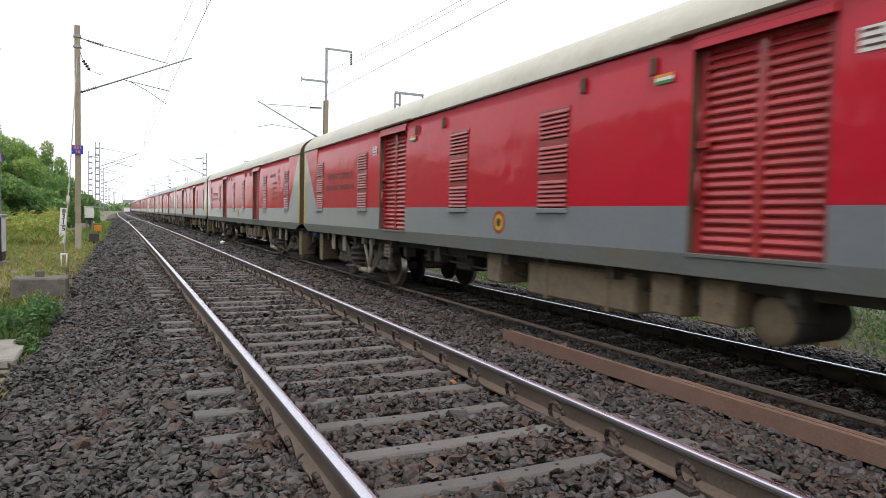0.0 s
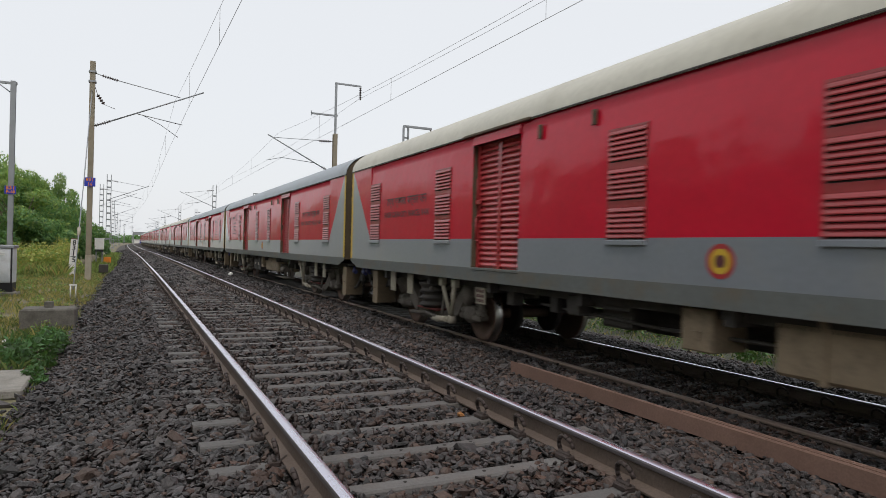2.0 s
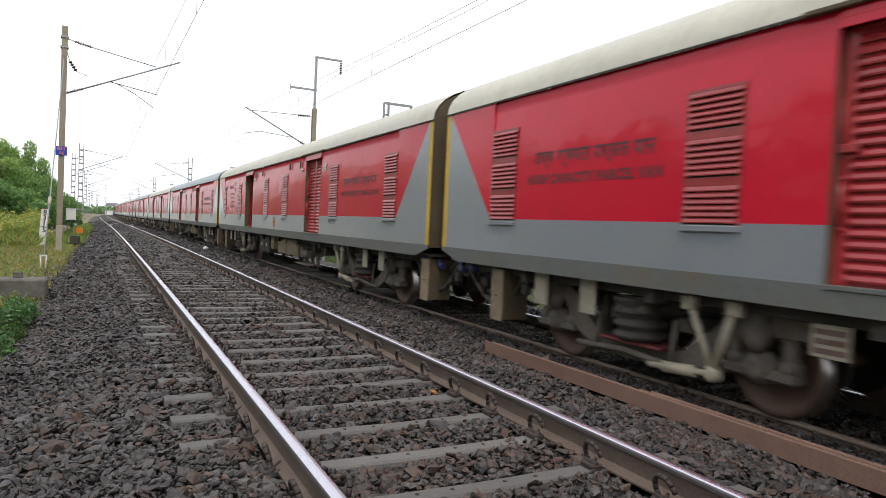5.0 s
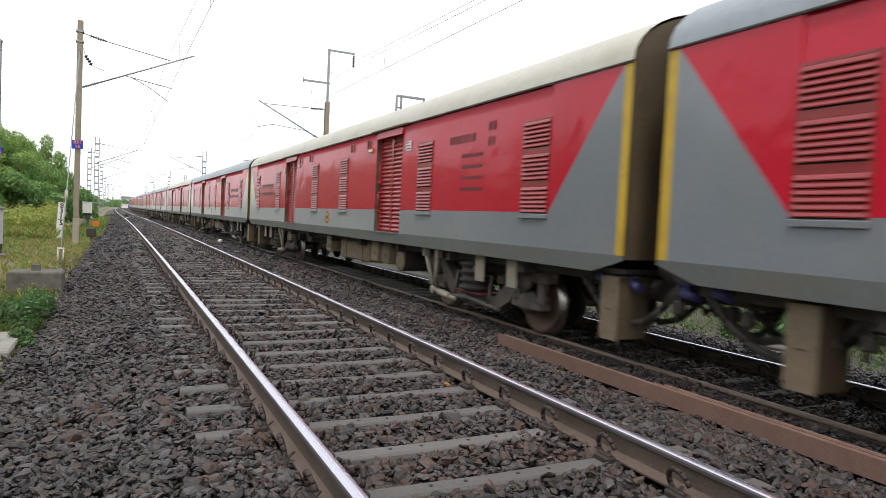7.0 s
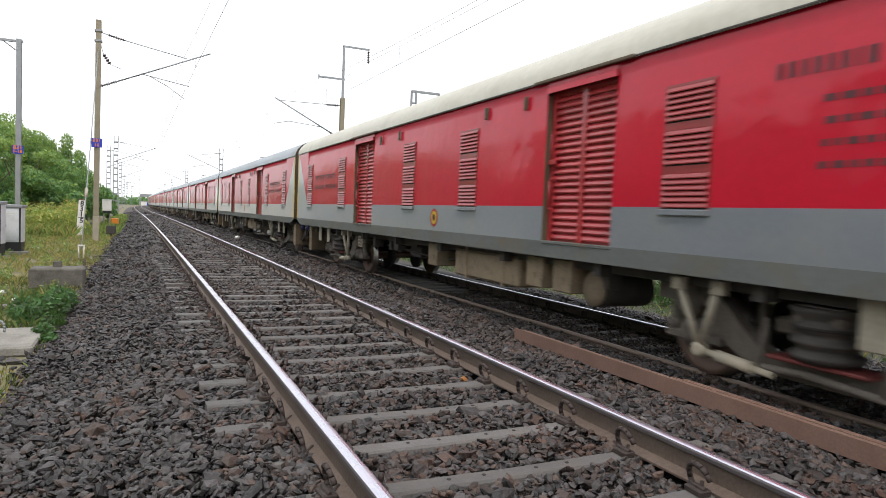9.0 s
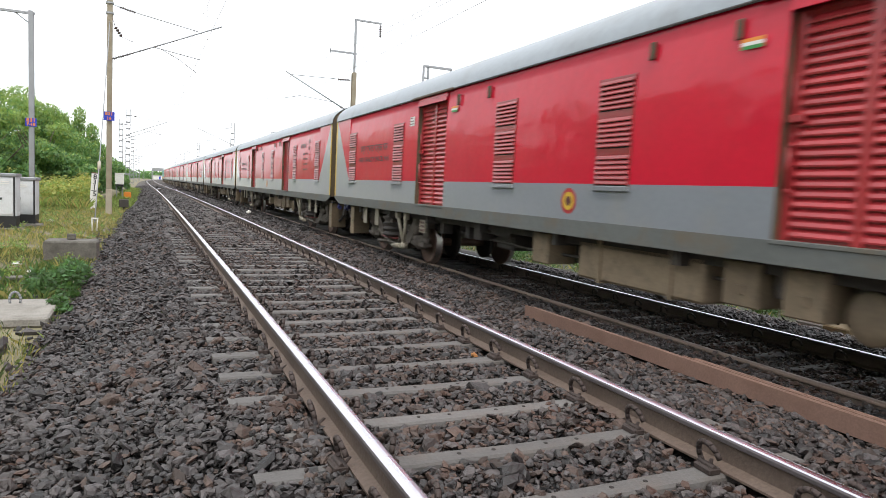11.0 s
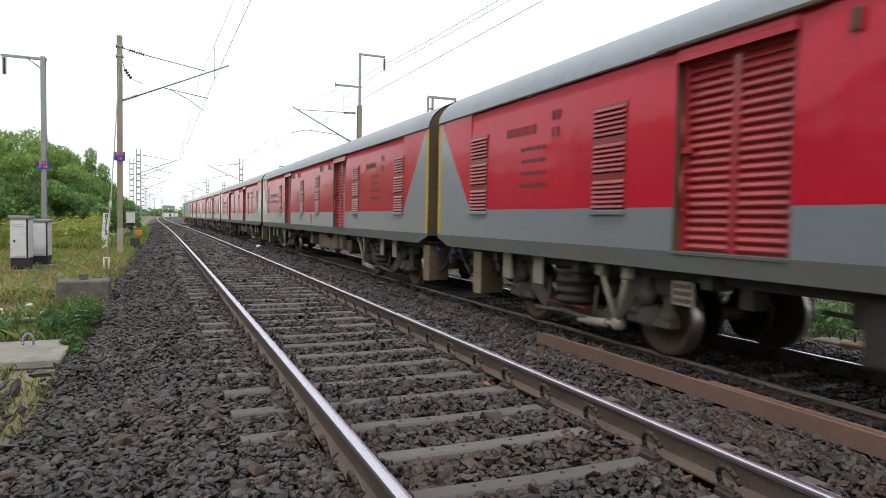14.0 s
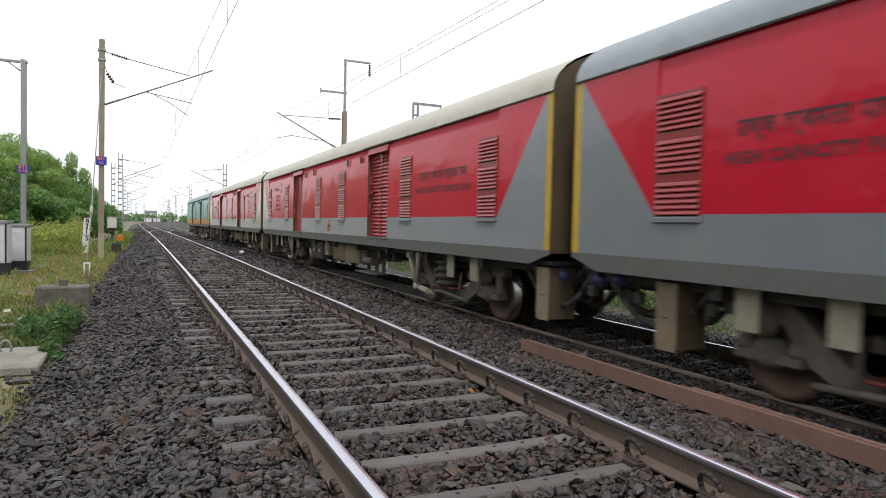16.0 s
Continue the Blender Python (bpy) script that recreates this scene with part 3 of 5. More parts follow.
def canopy_mesh(bm):
    """Weather strip over a door, proud of the wall."""
    box(bm, -HALF - 0.05, -0.95, EAVE - 0.02, -HALF + 0.02, 0.95, EAVE + 0.022, bevel=0.008)


def frame_mesh(bm):
    w = 0.675
    box(bm, -HALF - 0.02, -w, DOOR_TOP, -HALF + 0.05, w, DOOR_TOP + 0.075, bevel=0.004)
    

def sill_mesh(bm):
    w = 0.675
    box(bm, -HALF - 0.012, -w, SILL - 0.03, -HALF + 0.15, w, SILL + 0.006, bevel=0.004)


RIBS = 22
RIB_H = (DOOR_TOP - SILL - 0.06) / RIBS


def shutter_mesh(bm):
    """Door leaf with its outer stiles and a flat centre stile."""
    w, X = 0.675, -HALF + 0.12
    box(bm, X, -w, SILL, X + 0.03, w, DOOR_TOP)


def stile_mesh(bm):
    box(bm, -HALF + 0.083, -0.045, SILL + 0.002, -HALF + 0.1205, 0.045, DOOR_TOP - 0.002)


def plain_door_mesh(bm):
    box(bm, -HALF + 0.09, -0.675, SILL, -HALF + 0.15, 0.675, DOOR_TOP, bevel=0.01)


def slat_of(x0, w, h, deep):
    """One pressed rib, closed at its ends."""
    def build(bm):
        p = [(x0, 0.009), (x0 - deep * 0.9, 0.006), (x0 - deep, h * 0.26), (x0 - deep * 0.62, h * 0.62), (x0, h * 0.93)]
        for (xa, za), (xb, zb) in zip(p, p[1:]):
            quad(bm, ((xa, -w, za), (xb, -w, zb), (xb, w, zb), (xa, w, za)))
        for y in (-w, w):
            quad(bm, [(xa, y, za) for xa, za in p])
        bmesh.ops.remove_doubles(bm, verts=bm.verts, dist=1e-5)
        bmesh.ops.recalc_face_normals(bm, faces=bm.faces)
    return build


def latch_mesh(bm):
    X = -HALF + 0.09
    rod(bm, ((X, 0.6, 1.62), (X - 0.05, 0.62, 1.66), (X - 0.05, 0.62, 2.0), (X, 0.6, 2.04)), 0.014)
    box(bm, X - 0.05, 0.52, 2.2, X, 0.66, 2.27, bevel=0.01)
    tube(bm, (X - 0.03, 0.64, 2.2), (X - 0.03, 0.64, 2.6), 0.011, seg=6)


def louvre_mesh(bm):
    """Frame of the three banks, shade painted near-black behind the slats, with a grey drip tray."""
    w, X = 0.29, -HALF
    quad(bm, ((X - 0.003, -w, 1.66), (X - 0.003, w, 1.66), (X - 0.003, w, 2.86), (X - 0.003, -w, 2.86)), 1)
    for b in range(3):
        z0 = 1.665 + b * 0.42
        box(bm, X - 0.008, -w - 0.015, z0 + 6 * 0.056 - 0.002, X - 0.001, w + 0.015, z0 + 6 * 0.056 + (0.075 if b < 2 else 0.025))
    for y in (-w - 0.02, w):
        box(bm, X - 0.006, y, 1.64, X - 0.001, y + 0.02, 2.87)
    box(bm, X - 0.03, -w - 0.02, 1.595, X - 0.001, w + 0.02, 1.652, 2, bevel=0.006)


def hook_mesh(bm):
    box(bm, -HALF - 0.035, -0.035, 2.96, -HALF, 0.035, 3.14, bevel=0.008)


def end_mesh(bm):
    """End wall following the roof's arch, with gangway frame and steps."""
    n = 18
    pts = [(-HALF + 0.02, FOOT + 0.16)] + [(-(HALF - 0.01) * math.copysign(abs(math.cos(math.pi * i / n)) ** 0.88, math.cos(math.pi * i / n)), EAVE - 0.02 + 0.69 * math.sin(math.pi * i / n) ** 0.95) for i in range(n + 1)] + [(HALF - 0.02, FOOT + 0.16)]
    for y in (0.0, -0.06):
        bm.faces.new([bm.verts.new((x, y, z)) for x, z in pts])
    for x in (-1.25, 1.15):
        tube(bm, (x, 0.05, 1.2), (x, 0.05, 3.4), 0.018, seg=6)
    for z in (1.5, 1.9, 2.3, 2.7, 3.1):
        tube(bm, (-1.25, 0.05, z), (-0.95, 0.05, z), 0.014, seg=6)


def bellows_mesh(bm):
    for i in range(5):
        y = 0.02 + i * 0.042
        box(bm, -0.78 + 0.03 * (i % 2), y, 1.1, 0.78 - 0.03 * (i % 2), y + 0.04, 3.3)


def underframe_mesh(bm):
    for x in (-1.35, 1.2):
        box(bm, x, -BODY / 2 + 0.3, FOOT - 0.12, x + 0.15, BODY / 2 - 0.3, FOOT + 0.02)
    box(bm, -1.5, -BODY / 2 + 0.1, FOOT, 1.5, BODY / 2 - 0.1, FOOT + 0.05)
    for k in range(-4, 5):
        box(bm, -1.5, k * 2.2 - 0.06, FOOT - 0.16, 1.5, k * 2.2 + 0.06, FOOT)


def buffer_mesh(bm):
    for x in (0,):
        lathe(bm, (x, 0, 1.1), (0, 1, 0), ((0, 0.13, 0), (0.1, 0.13, 0), (0.11, 0.09, 0), (0.19, 0.09, 0), (0.2, 0.23, 0), (0.235, 0.21, 0)), 16)


def coupler_mesh(bm):
    box(bm, -0.12, 0, 0.98, 0.12, 0.23, 1.2, bevel=0.03)


def hose_mesh(bm):
    rod(bm, ((-0.6, 0.05, 1.0), (-0.6, 0.2, 0.7), (-0.5, 0.22, 0.62), (-0.4, 0.24, 0.75)), 0.025)


def end_gear_mesh(bm):
    """Dark cross beam, sagging hoses and cables below the van's end."""
    box(bm, -1.2, -0.25, 0.84, 1.2, 0.3, 1.04, bevel=0.02)
    box(bm, -0.95, -0.9, 0.72, -0.55, -0.45, 1.0, bevel=0.02)
    for x, y0, y1, sag in ((-1.3, -1.2, 0.35, 0.5), (-1.1, -0.7, 0.5, 0.42), (-0.85, -0.2, 0.75, 0.46), (-0.5, -0.9, 0.6, 0.55)):
        rod(bm, [(x + 0.12 * k * (1 - k), y0 + (y1 - y0) * k, 0.96 - 4 * sag * k * (1 - k)) for k in (0, 0.15, 0.3, 0.5, 0.7, 0.85, 1)], 0.038, 7)
    for x, y in ((-1.3, -1.2), (-1.25, -0.1), (-1.1, 0.2), (-0.7, 0.1)):
        tube(bm, (x, y, 1.0), (x, y + 0.03, 0.6), 0.025, seg=6)
        box(bm, x - 0.05, y - 0.06, 0.68, x + 0.05, y + 0.06, 0.82, bevel=0.015)


def cock_mesh(bm):
    """Brake pipe cock with its lever."""
    tube(bm, (0, -0.09, 0), (0, 0.09, 0.03), 0.055, seg=8)
    tube(bm, (0, 0, 0), (-0.02, 0.03, 0.13), 0.03, seg=6)
    box(bm, -0.03, -0.02, 0.1, 0.03, 0.14, 0.13, bevel=0.006)


def steps_mesh(bm):
    """Tan plate and bracket hung below the corner; box sides painted brown for shade."""
    box(bm, -1.5, 0.40, 0.3, -1.08, 0.67, 1.0, 1, bevel=0.01)
    box(bm, -1.515, 0.395, 0.29, -1.5, 0.675, 0.99)
    box(bm, -1.525, 0.5, 0.62, -1.515, 0.58, 0.64, 1)


def wheelset_mesh(bm):
    tube(bm, (-1.12, 0, 0.4575), (1.12, 0, 0.4575), 0.085, seg=14)
    for x in (-0.42, 0.36):      # brake discs on the axle, near-black like the shade under the van
        tube(bm, (x, 0, 0.4575), (x + 0.1, 0, 0.4575), 0.33, seg=20, mi=2)
        box(bm, x - 0.04, -0.16, 0.62, x + 0.14, 0.16, 0.95, 2)
    for sg in (-1, 1):
        lathe(bm, (sg * 0.80, 0, 0.4575), (sg, 0, 0), ((0, 0.485, 0), (0.03, 0.487, 1), (0.045, 0.4625, 1), (0.135, 0.4575, 0), (0.136, 0.39, 0), (0.10, 0.36, 0), (0.085, 0.18, 0), (0.15, 0.15, 0), (0.151, 0.08, 0)), 36)


def axlebox_mesh(bm):
    lathe(bm, (-0.98, 0, 0.4575), (-1, 0, 0), ((0, 0.16, 0), (0.2, 0.16, 0), (0.22, 0.12, 0), (0.25, 0.115, 0), (0.27, 0.06, 0)), 16)
    box(bm, -1.2, -0.36, 0.36, -1.0, 0.36, 0.46, bevel=0.02)
    for dy in (-0.27, 0.27):
        lathe(bm, (-1.1, dy, 0.44), (0, 0, 1), [(0, 0.1, 0), (0.1, 0.1, 0)] + [(0.1 + k * 0.027, 0.086 if k % 2 else 0.064, 0) for k in range(9)], 8)
    lathe(bm, (-1.2, 0, 0.6), (0, 0, 1), ((0, 0.06, 0), (0.06, 0.1, 0), (0.1, 0.125, 0), (0.2, 0.125, 0), (0.21, 0.11, 0), (0.36, 0.11, 0)), 10)


def side_frame_mesh(bm):
    """Pressed side frame that swoops down between the wheels, on the side -x."""
    x = -1.1
    top = ((-1.95, 0.92), (-1.2, 0.92), (-0.86, 0.62), (-0.6, 0.42), (0.6, 0.42), (0.86, 0.62), (1.2, 0.92), (1.95, 0.92))
    low = ((-1.95, 0.76), (-1.3, 0.74), (-1.0, 0.40), (-0.66, 0.23), (0.66, 0.23), (1.0, 0.40), (1.3, 0.74), (1.95, 0.76))
    (l0, t0), (l1, t1) = [[[bm.verts.new((x + dx, y, z)) for y, z in edge] for edge in (low, top)] for dx in (-0.08, 0.08)]
    for i in range(7):
        for q in ((l0[i], t0[i], t0[i + 1], l0[i + 1]), (l1[i + 1], t1[i + 1], t1[i], l1[i]), (t0[i], t1[i], t1[i + 1], t0[i + 1]), (l0[i + 1], l1[i + 1], l1[i], l0[i])):
            bm.faces.new(q)
    for i in (0, 7):
        bm.faces.new((l0[i], l1[i], t1[i], t0[i]))
    bmesh.ops.recalc_face_normals(bm, faces=bm.faces)


def bolster_mesh(bm):
    box(bm, -1.35, -0.22, 0.72, 1.35, 0.22, 0.92, bevel=0.03)


def transom_mesh(bm):
    box(bm, -1.05, -0.1, 0.6, 1.05, 0.1, 0.75, bevel=0.02)


def swing_hanger_mesh(bm):
    tube(bm, (-1.22, 0, 0.74), (-1.28, 0, 0.30), 0.028, seg=8)


def brake_hanger_mesh(bm):
    box(bm, -0.91, -0.04, 0.3, -0.81, 0.04, 0.85, bevel=0.01)


def brake_rod_mesh(bm):
    rod(bm, ((-1.26, -0.85, 0.26), (-1.28, 0.1, 0.33), (-1.26, 0.9, 0.28)), 0.035, 8)


def spring_mesh(bm):
    lathe(bm, (0, 0, 0.34), (0, 0, 1), [(0, 0.2, 0)] + [(0.02 + k * 0.03, 0.29 if k % 4 in (1, 2) else 0.235, 1 if k == 9 else 0) for k in range(13)] + [(0.43, 0.3, 0), (0.47, 0.3, 0)], 20)


def spring_seat_mesh(bm):
    box(bm, -1.34, -0.45, 0.41, -1.0, 0.45, 0.445, bevel=0.01)


def strut_mesh(sx):
    """Pale V bracket with its lateral damper on the bogie's outer face, on the side sx."""
    def build(bm):
        for y in (-0.9, -1.4):
            tube(bm, (sx * 1.45, y, 1.0), (sx * 1.38, -1.15, 0.34), 0.04, 0.034, seg=8)
            box(bm, min(sx * 1.39, sx * 1.49), y - 0.07, 0.9, max(sx * 1.39, sx * 1.49), y + 0.07, 1.04, bevel=0.012)
        tube(bm, (sx * 1.38, -1.15, 0.34), (sx * 1.36, -0.35, 0.27), 0.032, seg=8)
        tube(bm, (sx * 1.375, -0.95, 0.322), (sx * 1.365, -0.55, 0.287), 0.058, seg=10)
        lathe(bm, (sx * 1.31, -1.15, 0.34), (sx, 0, 0), ((0, 0.075, 0), (0.11, 0.075, 0), (0.12, 0.04, 0)), 12)
    return build


def flap_mesh(bm):
    box(bm, -1.46, -0.13, 0.62, -1.425, 0.13, 1.03, bevel=0.012)


def tank_mesh(bm):
    box(bm, -1.35, -1.05, 0.5, -0.45, 1.05, 0.98, bevel=0.03)
    for y in (-0.6, 0.6):
        box(bm, -1.37, y - 0.03, 0.48, -1.0, y + 0.03, 1.03)


def crate_mesh(bm):
    box(bm, -1.42, -0.2, 0.58, -0.95, 0.2, 1.0, bevel=0.015)
    box(bm, -1.44, -0.05, 0.7, -1.42, 0.05, 0.78)


def drum_mesh(bm):
    lathe(bm, (-1.32, 0, 0.68), (1, 0, 0), ((0, 0.02, 1), (0.0, 0.1, 1), (0.015, 0.2, 1), (0.04, 0.22, 0), (0.8, 0.22, 0), (0.85, 0.15, 0)), 22)
    box(bm, -1.2, -0.2, 0.85, -0.5, 0.2, 1.03)


def battery_mesh(bm):
    """Dark battery box with two pale labels on its doors."""
    box(bm, -1.4, -0.72, 0.42, -0.7, 0.72, 0.98, bevel=0.02)
    for y in (-0.35, 0.35):
        box(bm, -1.415, y - 0.33, 0.46, -1.4, y + 0.33, 0.94)
        box(bm, -1.42, y - 0.08, 0.64, -1.415, y + 0.08, 0.74, 1)


def long_box_mesh(bm):
    box(bm, -1.38, -0.58, 0.5, -0.6, 0.58, 0.98, bevel=0.02)
    box(bm, -1.392, -0.5, 0.56, -1.38, 0.5, 0.92)


def step_frame_mesh(bm):
    """Hanging bracket with a thin foot plate and valves."""
    box(bm, -1.45, -0.7, 0.33, -1.05, 0.7, 0.36)
    for y in (-0.6, -0.1, 0.5):
        box(bm, -1.2, y - 0.03, 0.36, -1.12, y + 0.03, 1.0)
    tube(bm, (-1.3, -0.3, 0.62), (-1.3, 0.3, 0.62), 0.1, seg=12)
    box(bm, -1.35, 0.3, 0.5, -1.1, 0.5, 0.8, bevel=0.02)


def cylinder_mesh(bm):
    box(bm, -1.15, -0.35, 0.62, -0.75, 0.2, 0.9, bevel=0.03)
    tube(bm, (-1.0, 0.2, 0.76), (-1.0, 0.75, 0.74), 0.05, seg=8)
    box(bm, -1.38, 0.35, 0.72, -1.1, 0.6, 0.98, bevel=0.02)
    box(bm, -1.3, -0.5, 0.85, -0.6, 0.7, 1.0)


def bogie_plate_mesh(bm):
    """Small cream plate with dark squares beside the axle box."""
    box(bm, -1.42, -0.15, 0.66, -1.39, 0.15, 0.92, bevel=0.005)
    for i in range(3):
        for k in range(3):
            quad(bm, ((-1.424, -0.12 + i * 0.085, 0.69 + k * 0.075), (-1.424, -0.06 + i * 0.085, 0.69 + k * 0.075), (-1.424, -0.06 + i * 0.085, 0.735 + k * 0.075), (-1.424, -0.12 + i * 0.085, 0.735 + k * 0.075)), 1)


def rigging_mesh(bm):
    rod(bm, ((-1.2, 3.4, 0.78), (-1.15, 1.2, 0.7), (-1.2, -1.0, 0.74), (-1.2, -3.6, 0.8)), 0.022, 6)
    rod(bm, ((-1.25, 4.6, 0.95), (-1.25, 0, 0.97), (-1.25, -4.6, 0.95)), 0.03, 6)
    for y in (-4.3, -3.3, 3.0, 4.1):
        box(bm, -1.3, y - 0.08, 0.7, -1.1, y + 0.08, 1.0, bevel=0.01)
    tube(bm, (0.3, -1.6, 0.72), (0.3, 1.6, 0.72), 0.18, seg=14)
    box(bm, 0.3, 0.8, 0.4, 1.2, 3.0, 0.98)


def roundel_mesh(bm):
    X = -HALF - 0.003
    for r, mi, d in ((0.16, 0, 0), (0.115, 1, 0.002), (0.06, 2, 0.004)):
        bm.faces.new([bm.verts.new((X - d, r * math.cos(a), r * math.sin(a))) for a in [i * 2 * math.pi / 24 for i in range(24)]]).material_index = mi


def flag_mesh(bm):
    X = -HALF - 0.004
    for i, mi in enumerate((2, 1, 0)):
        quad(bm, ((X, 0.12, 2.86 + i * 0.032), (X, -0.12, 2.86 + i * 0.032), (X, -0.12, 2.892 + i * 0.032), (X, 0.12, 2.892 + i * 0.032)), mi)


def plate_mesh(bm):
    X = -HALF - 0.004
    quad(bm, ((X, 0.125, 2.76), (X, -0.125, 2.76), (X, -0.125, 2.94), (X, 0.125, 2.94)), 0)
    for i in range(3):
        quad(bm, ((X - 0.002, 0.11, 2.79 + i * 0.055), (X - 0.002, -0.09 + 0.03 * i, 2.79 + i * 0.055), (X - 0.002, -0.09 + 0.03 * i, 2.81 + i * 0.055), (X - 0.002, 0.11, 2.81 + i * 0.055)), 1)


def words(key, body, size, sx=1.0):
    """Flat lettering as a mesh, reading along -y on the -x face."""
    if key not in CACHE:
        c = bpy.data.curves.new(key, "FONT")
        c.body, c.size, c.align_x, c.align_y, c.space_character, c.offset, c.resolution_u = body, size, "CENTER", "CENTER", 1.08, 0.006, 2
        ob = bpy.data.objects.new(key, c)
        me = bpy.data.meshes.new_from_object(ob)
        me.transform(Matrix(((0, 0, -1, 0), (-sx, 0, 0, 0), (0, 1, 0, 0), (0, 0, 0, 1))))
        me.materials.clear()
        me.materials.append(INK)
        bpy.data.objects.remove(ob)
        CACHE[key] = me
    return CACHE[key]


def bar_mesh(w, h):
    def build(bm):
        quad(bm, ((0, w / 2, 0), (0, -w / 2, 0), (0, -w / 2, h), (0, w / 2, h)))
    return build


def bars(base, x, y, z, widths, h, gap, rows_z):
    """Unreadable lettering as small dark bars, row under row."""
    for row, dz in zip(widths, rows_z):
        q = sum(row) / 2 + gap * (len(row) - 1) / 2
        for w in row:
            put("letter_bar", mesh("bar_%g_%g" % (w, h), bar_mesh(w, h), INK), base, pose(x, y + q - w / 2, z + dz))
            q -= w + gap


def wall_material(kind, dusty):
    return (RED, GREY_DIRTY if dusty else GREY, SKIRT, DOOR, YELLOW, BROWN) if kind != "teal" else (TEAL, AMBER, SKIRT, TEAL, TEAL, BROWN)


def coach(n):
    kind = "teal" if n == LAST else ("grey" if n in GREY_ROOFS else "cream")
    flip = n in NUMBER_FIRST
    label = {"teal": "teal parcel van with orange lower band at the train's end", "grey": "red and grey parcel van with blue-grey roof and shutter doors", "cream": "red and grey parcel van with cream roof and shutter doors"}[kind]
    if n == OPEN_DOOR:
        label = "red and grey parcel van with one shutter door open"
    if n in DUSTY:
        label = "red parcel van with a dust-stained beige-grey lower band"
    base = thing("parcel_van", 0, 0, 0, label, "train car", "vans of the train")
    R = wall_material(kind, n in DUSTY)
    turn = pose(0, 0, 0, 0, 0, 180)
    for m in (Matrix(), turn):
        put("side_wall", mesh("side_" + ("teal" if kind == "teal" else R[1].name), side_mesh, *R), base, m)
    put("roof", mesh("roof_" + kind, roof_mesh, ROOF_GREY if kind != "cream" else ROOF_CREAM), base)
    put("gutter", mesh("gutter", gutter_mesh, UNDER), base)
    put("floor_frame", mesh("underframe", underframe_mesh, UNDER), base)
    for end, m in ((1, pose(0, BODY / 2 - 0.005, 0)), (-1, pose(0, -BODY / 2 + 0.005, 0, 0, 0, 180))):
        put("end_wall", mesh("end", end_mesh, BROWN), base, m)
        put("gangway_bellows", mesh("bellows", bellows_mesh, BROWN), base, m)
        for x in (-0.98, 0.98):
            put("buffer", mesh("buffer", buffer_mesh, UNDER), base, m @ pose(x, 0, 0))
        put("coupler", mesh("coupler", coupler_mesh, UNDER), base, m)
        for x in (0, 1.1):
            put("brake_hose", mesh("hose", hose_mesh, UNDER), base, m @ pose(x, 0, 0))
    for k, (a, b) in enumerate(DOORS):
        m = pose(0, at((a + b) / 2), 0)
        for mm in (m, turn @ pose(0, at((a + b) / 2), 0)):
            near = mm is m
            put("door_frame", mesh("door_frame_" + ("teal" if kind == "teal" else "red"), frame_mesh, R[0]), base, mm)
            put("door_sill", mesh("door_sill", sill_mesh, SKIRT), base, mm)
            put("weather_strip", mesh("canopy", canopy_mesh, BROWN), base, mm)
            slid = pose(0.08, 1.3, 0) if (n == OPEN_DOOR and k == 0 and near) else Matrix()
            paint = DOOR if kind != "teal" else TEAL
            if not near:
                put("plain_door", mesh("plain_door_" + paint.name, plain_door_mesh, paint), base, mm)
            else:
                door = put("shutter_door", mesh("shutter_" + paint.name, shutter_mesh, paint), base, mm @ slid)
                for y in (-0.63, 0, 0.63):
                    put("stile", mesh("stile_" + paint.name, stile_mesh, paint), door, pose(0, y, 0))
                for i in range(RIBS):
                    put("slat", mesh("rib_" + paint.name, slat_of(-HALF + 0.118, 0.608, RIB_H, 0.033), paint), door, pose(0, 0, SILL + 0.03 + i * RIB_H))
                put("latch", mesh("latch", latch_mesh, DOOR), door)
    for s in LOUVRES:
        for mm in (pose(0, at(s + 0.29), 0), turn @ pose(0, at(s + 0.29), 0)):
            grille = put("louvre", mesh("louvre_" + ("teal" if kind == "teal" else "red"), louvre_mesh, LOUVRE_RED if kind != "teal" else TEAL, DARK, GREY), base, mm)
            if mm[0][0] > 0:
                for i in range(18):
                    put("slat", mesh("slat_" + R[3].name, slat_of(-HALF - 0.004, 0.288, 0.06, 0.02), LOUVRE_RED if kind != "teal" else TEAL), grille, pose(0, 0, 1.665 + (i // 6) * 0.42 + (i % 6) * 0.056))
    for s in HOOKS:
        put("hook", mesh("hook", hook_mesh, BROWN), base, pose(0, at(s), 0))
    # bogies
    for c in (-1, 1):
        m = pose(0, c * PIVOT, -FLOOR_LIFT, 0, 0, 0 if c > 0 else 180)
        b = put("bogie", mesh("bolster", bolster_mesh, BOGIE), base, m)
        for mm in (Matrix(), turn):
            put("side_frame", mesh("side_frame", side_frame_mesh, BOGIE), b, mm)
        near = Matrix() if c > 0 else turn
        for y in (-0.5, 0.5):
            put("transom", mesh("transom", transom_mesh, BOGIE), b, pose(0, y, 0))
            put("swing_hanger", mesh("swing_hanger", swing_hanger_mesh, BOGIE), b, near @ pose(0, y * 1.1, 0))
            put("brake_hanger", mesh("brake_hanger", brake_hanger_mesh, BOGIE), b, near @ pose(0, y * 1.72, 0))
        put("brake_rod", mesh("brake_rod", brake_rod_mesh, BOGIE), b, near)
        for x in (-1.16, 1.16):
            for y in (0,):
                put("spring", mesh("spring", spring_mesh, UNDER, DARK), b, pose(x, y, 0.1))
        for mm in (Matrix(), turn):
            put("spring_seat", mesh("spring_seat", spring_seat_mesh, SPRING), b, mm)
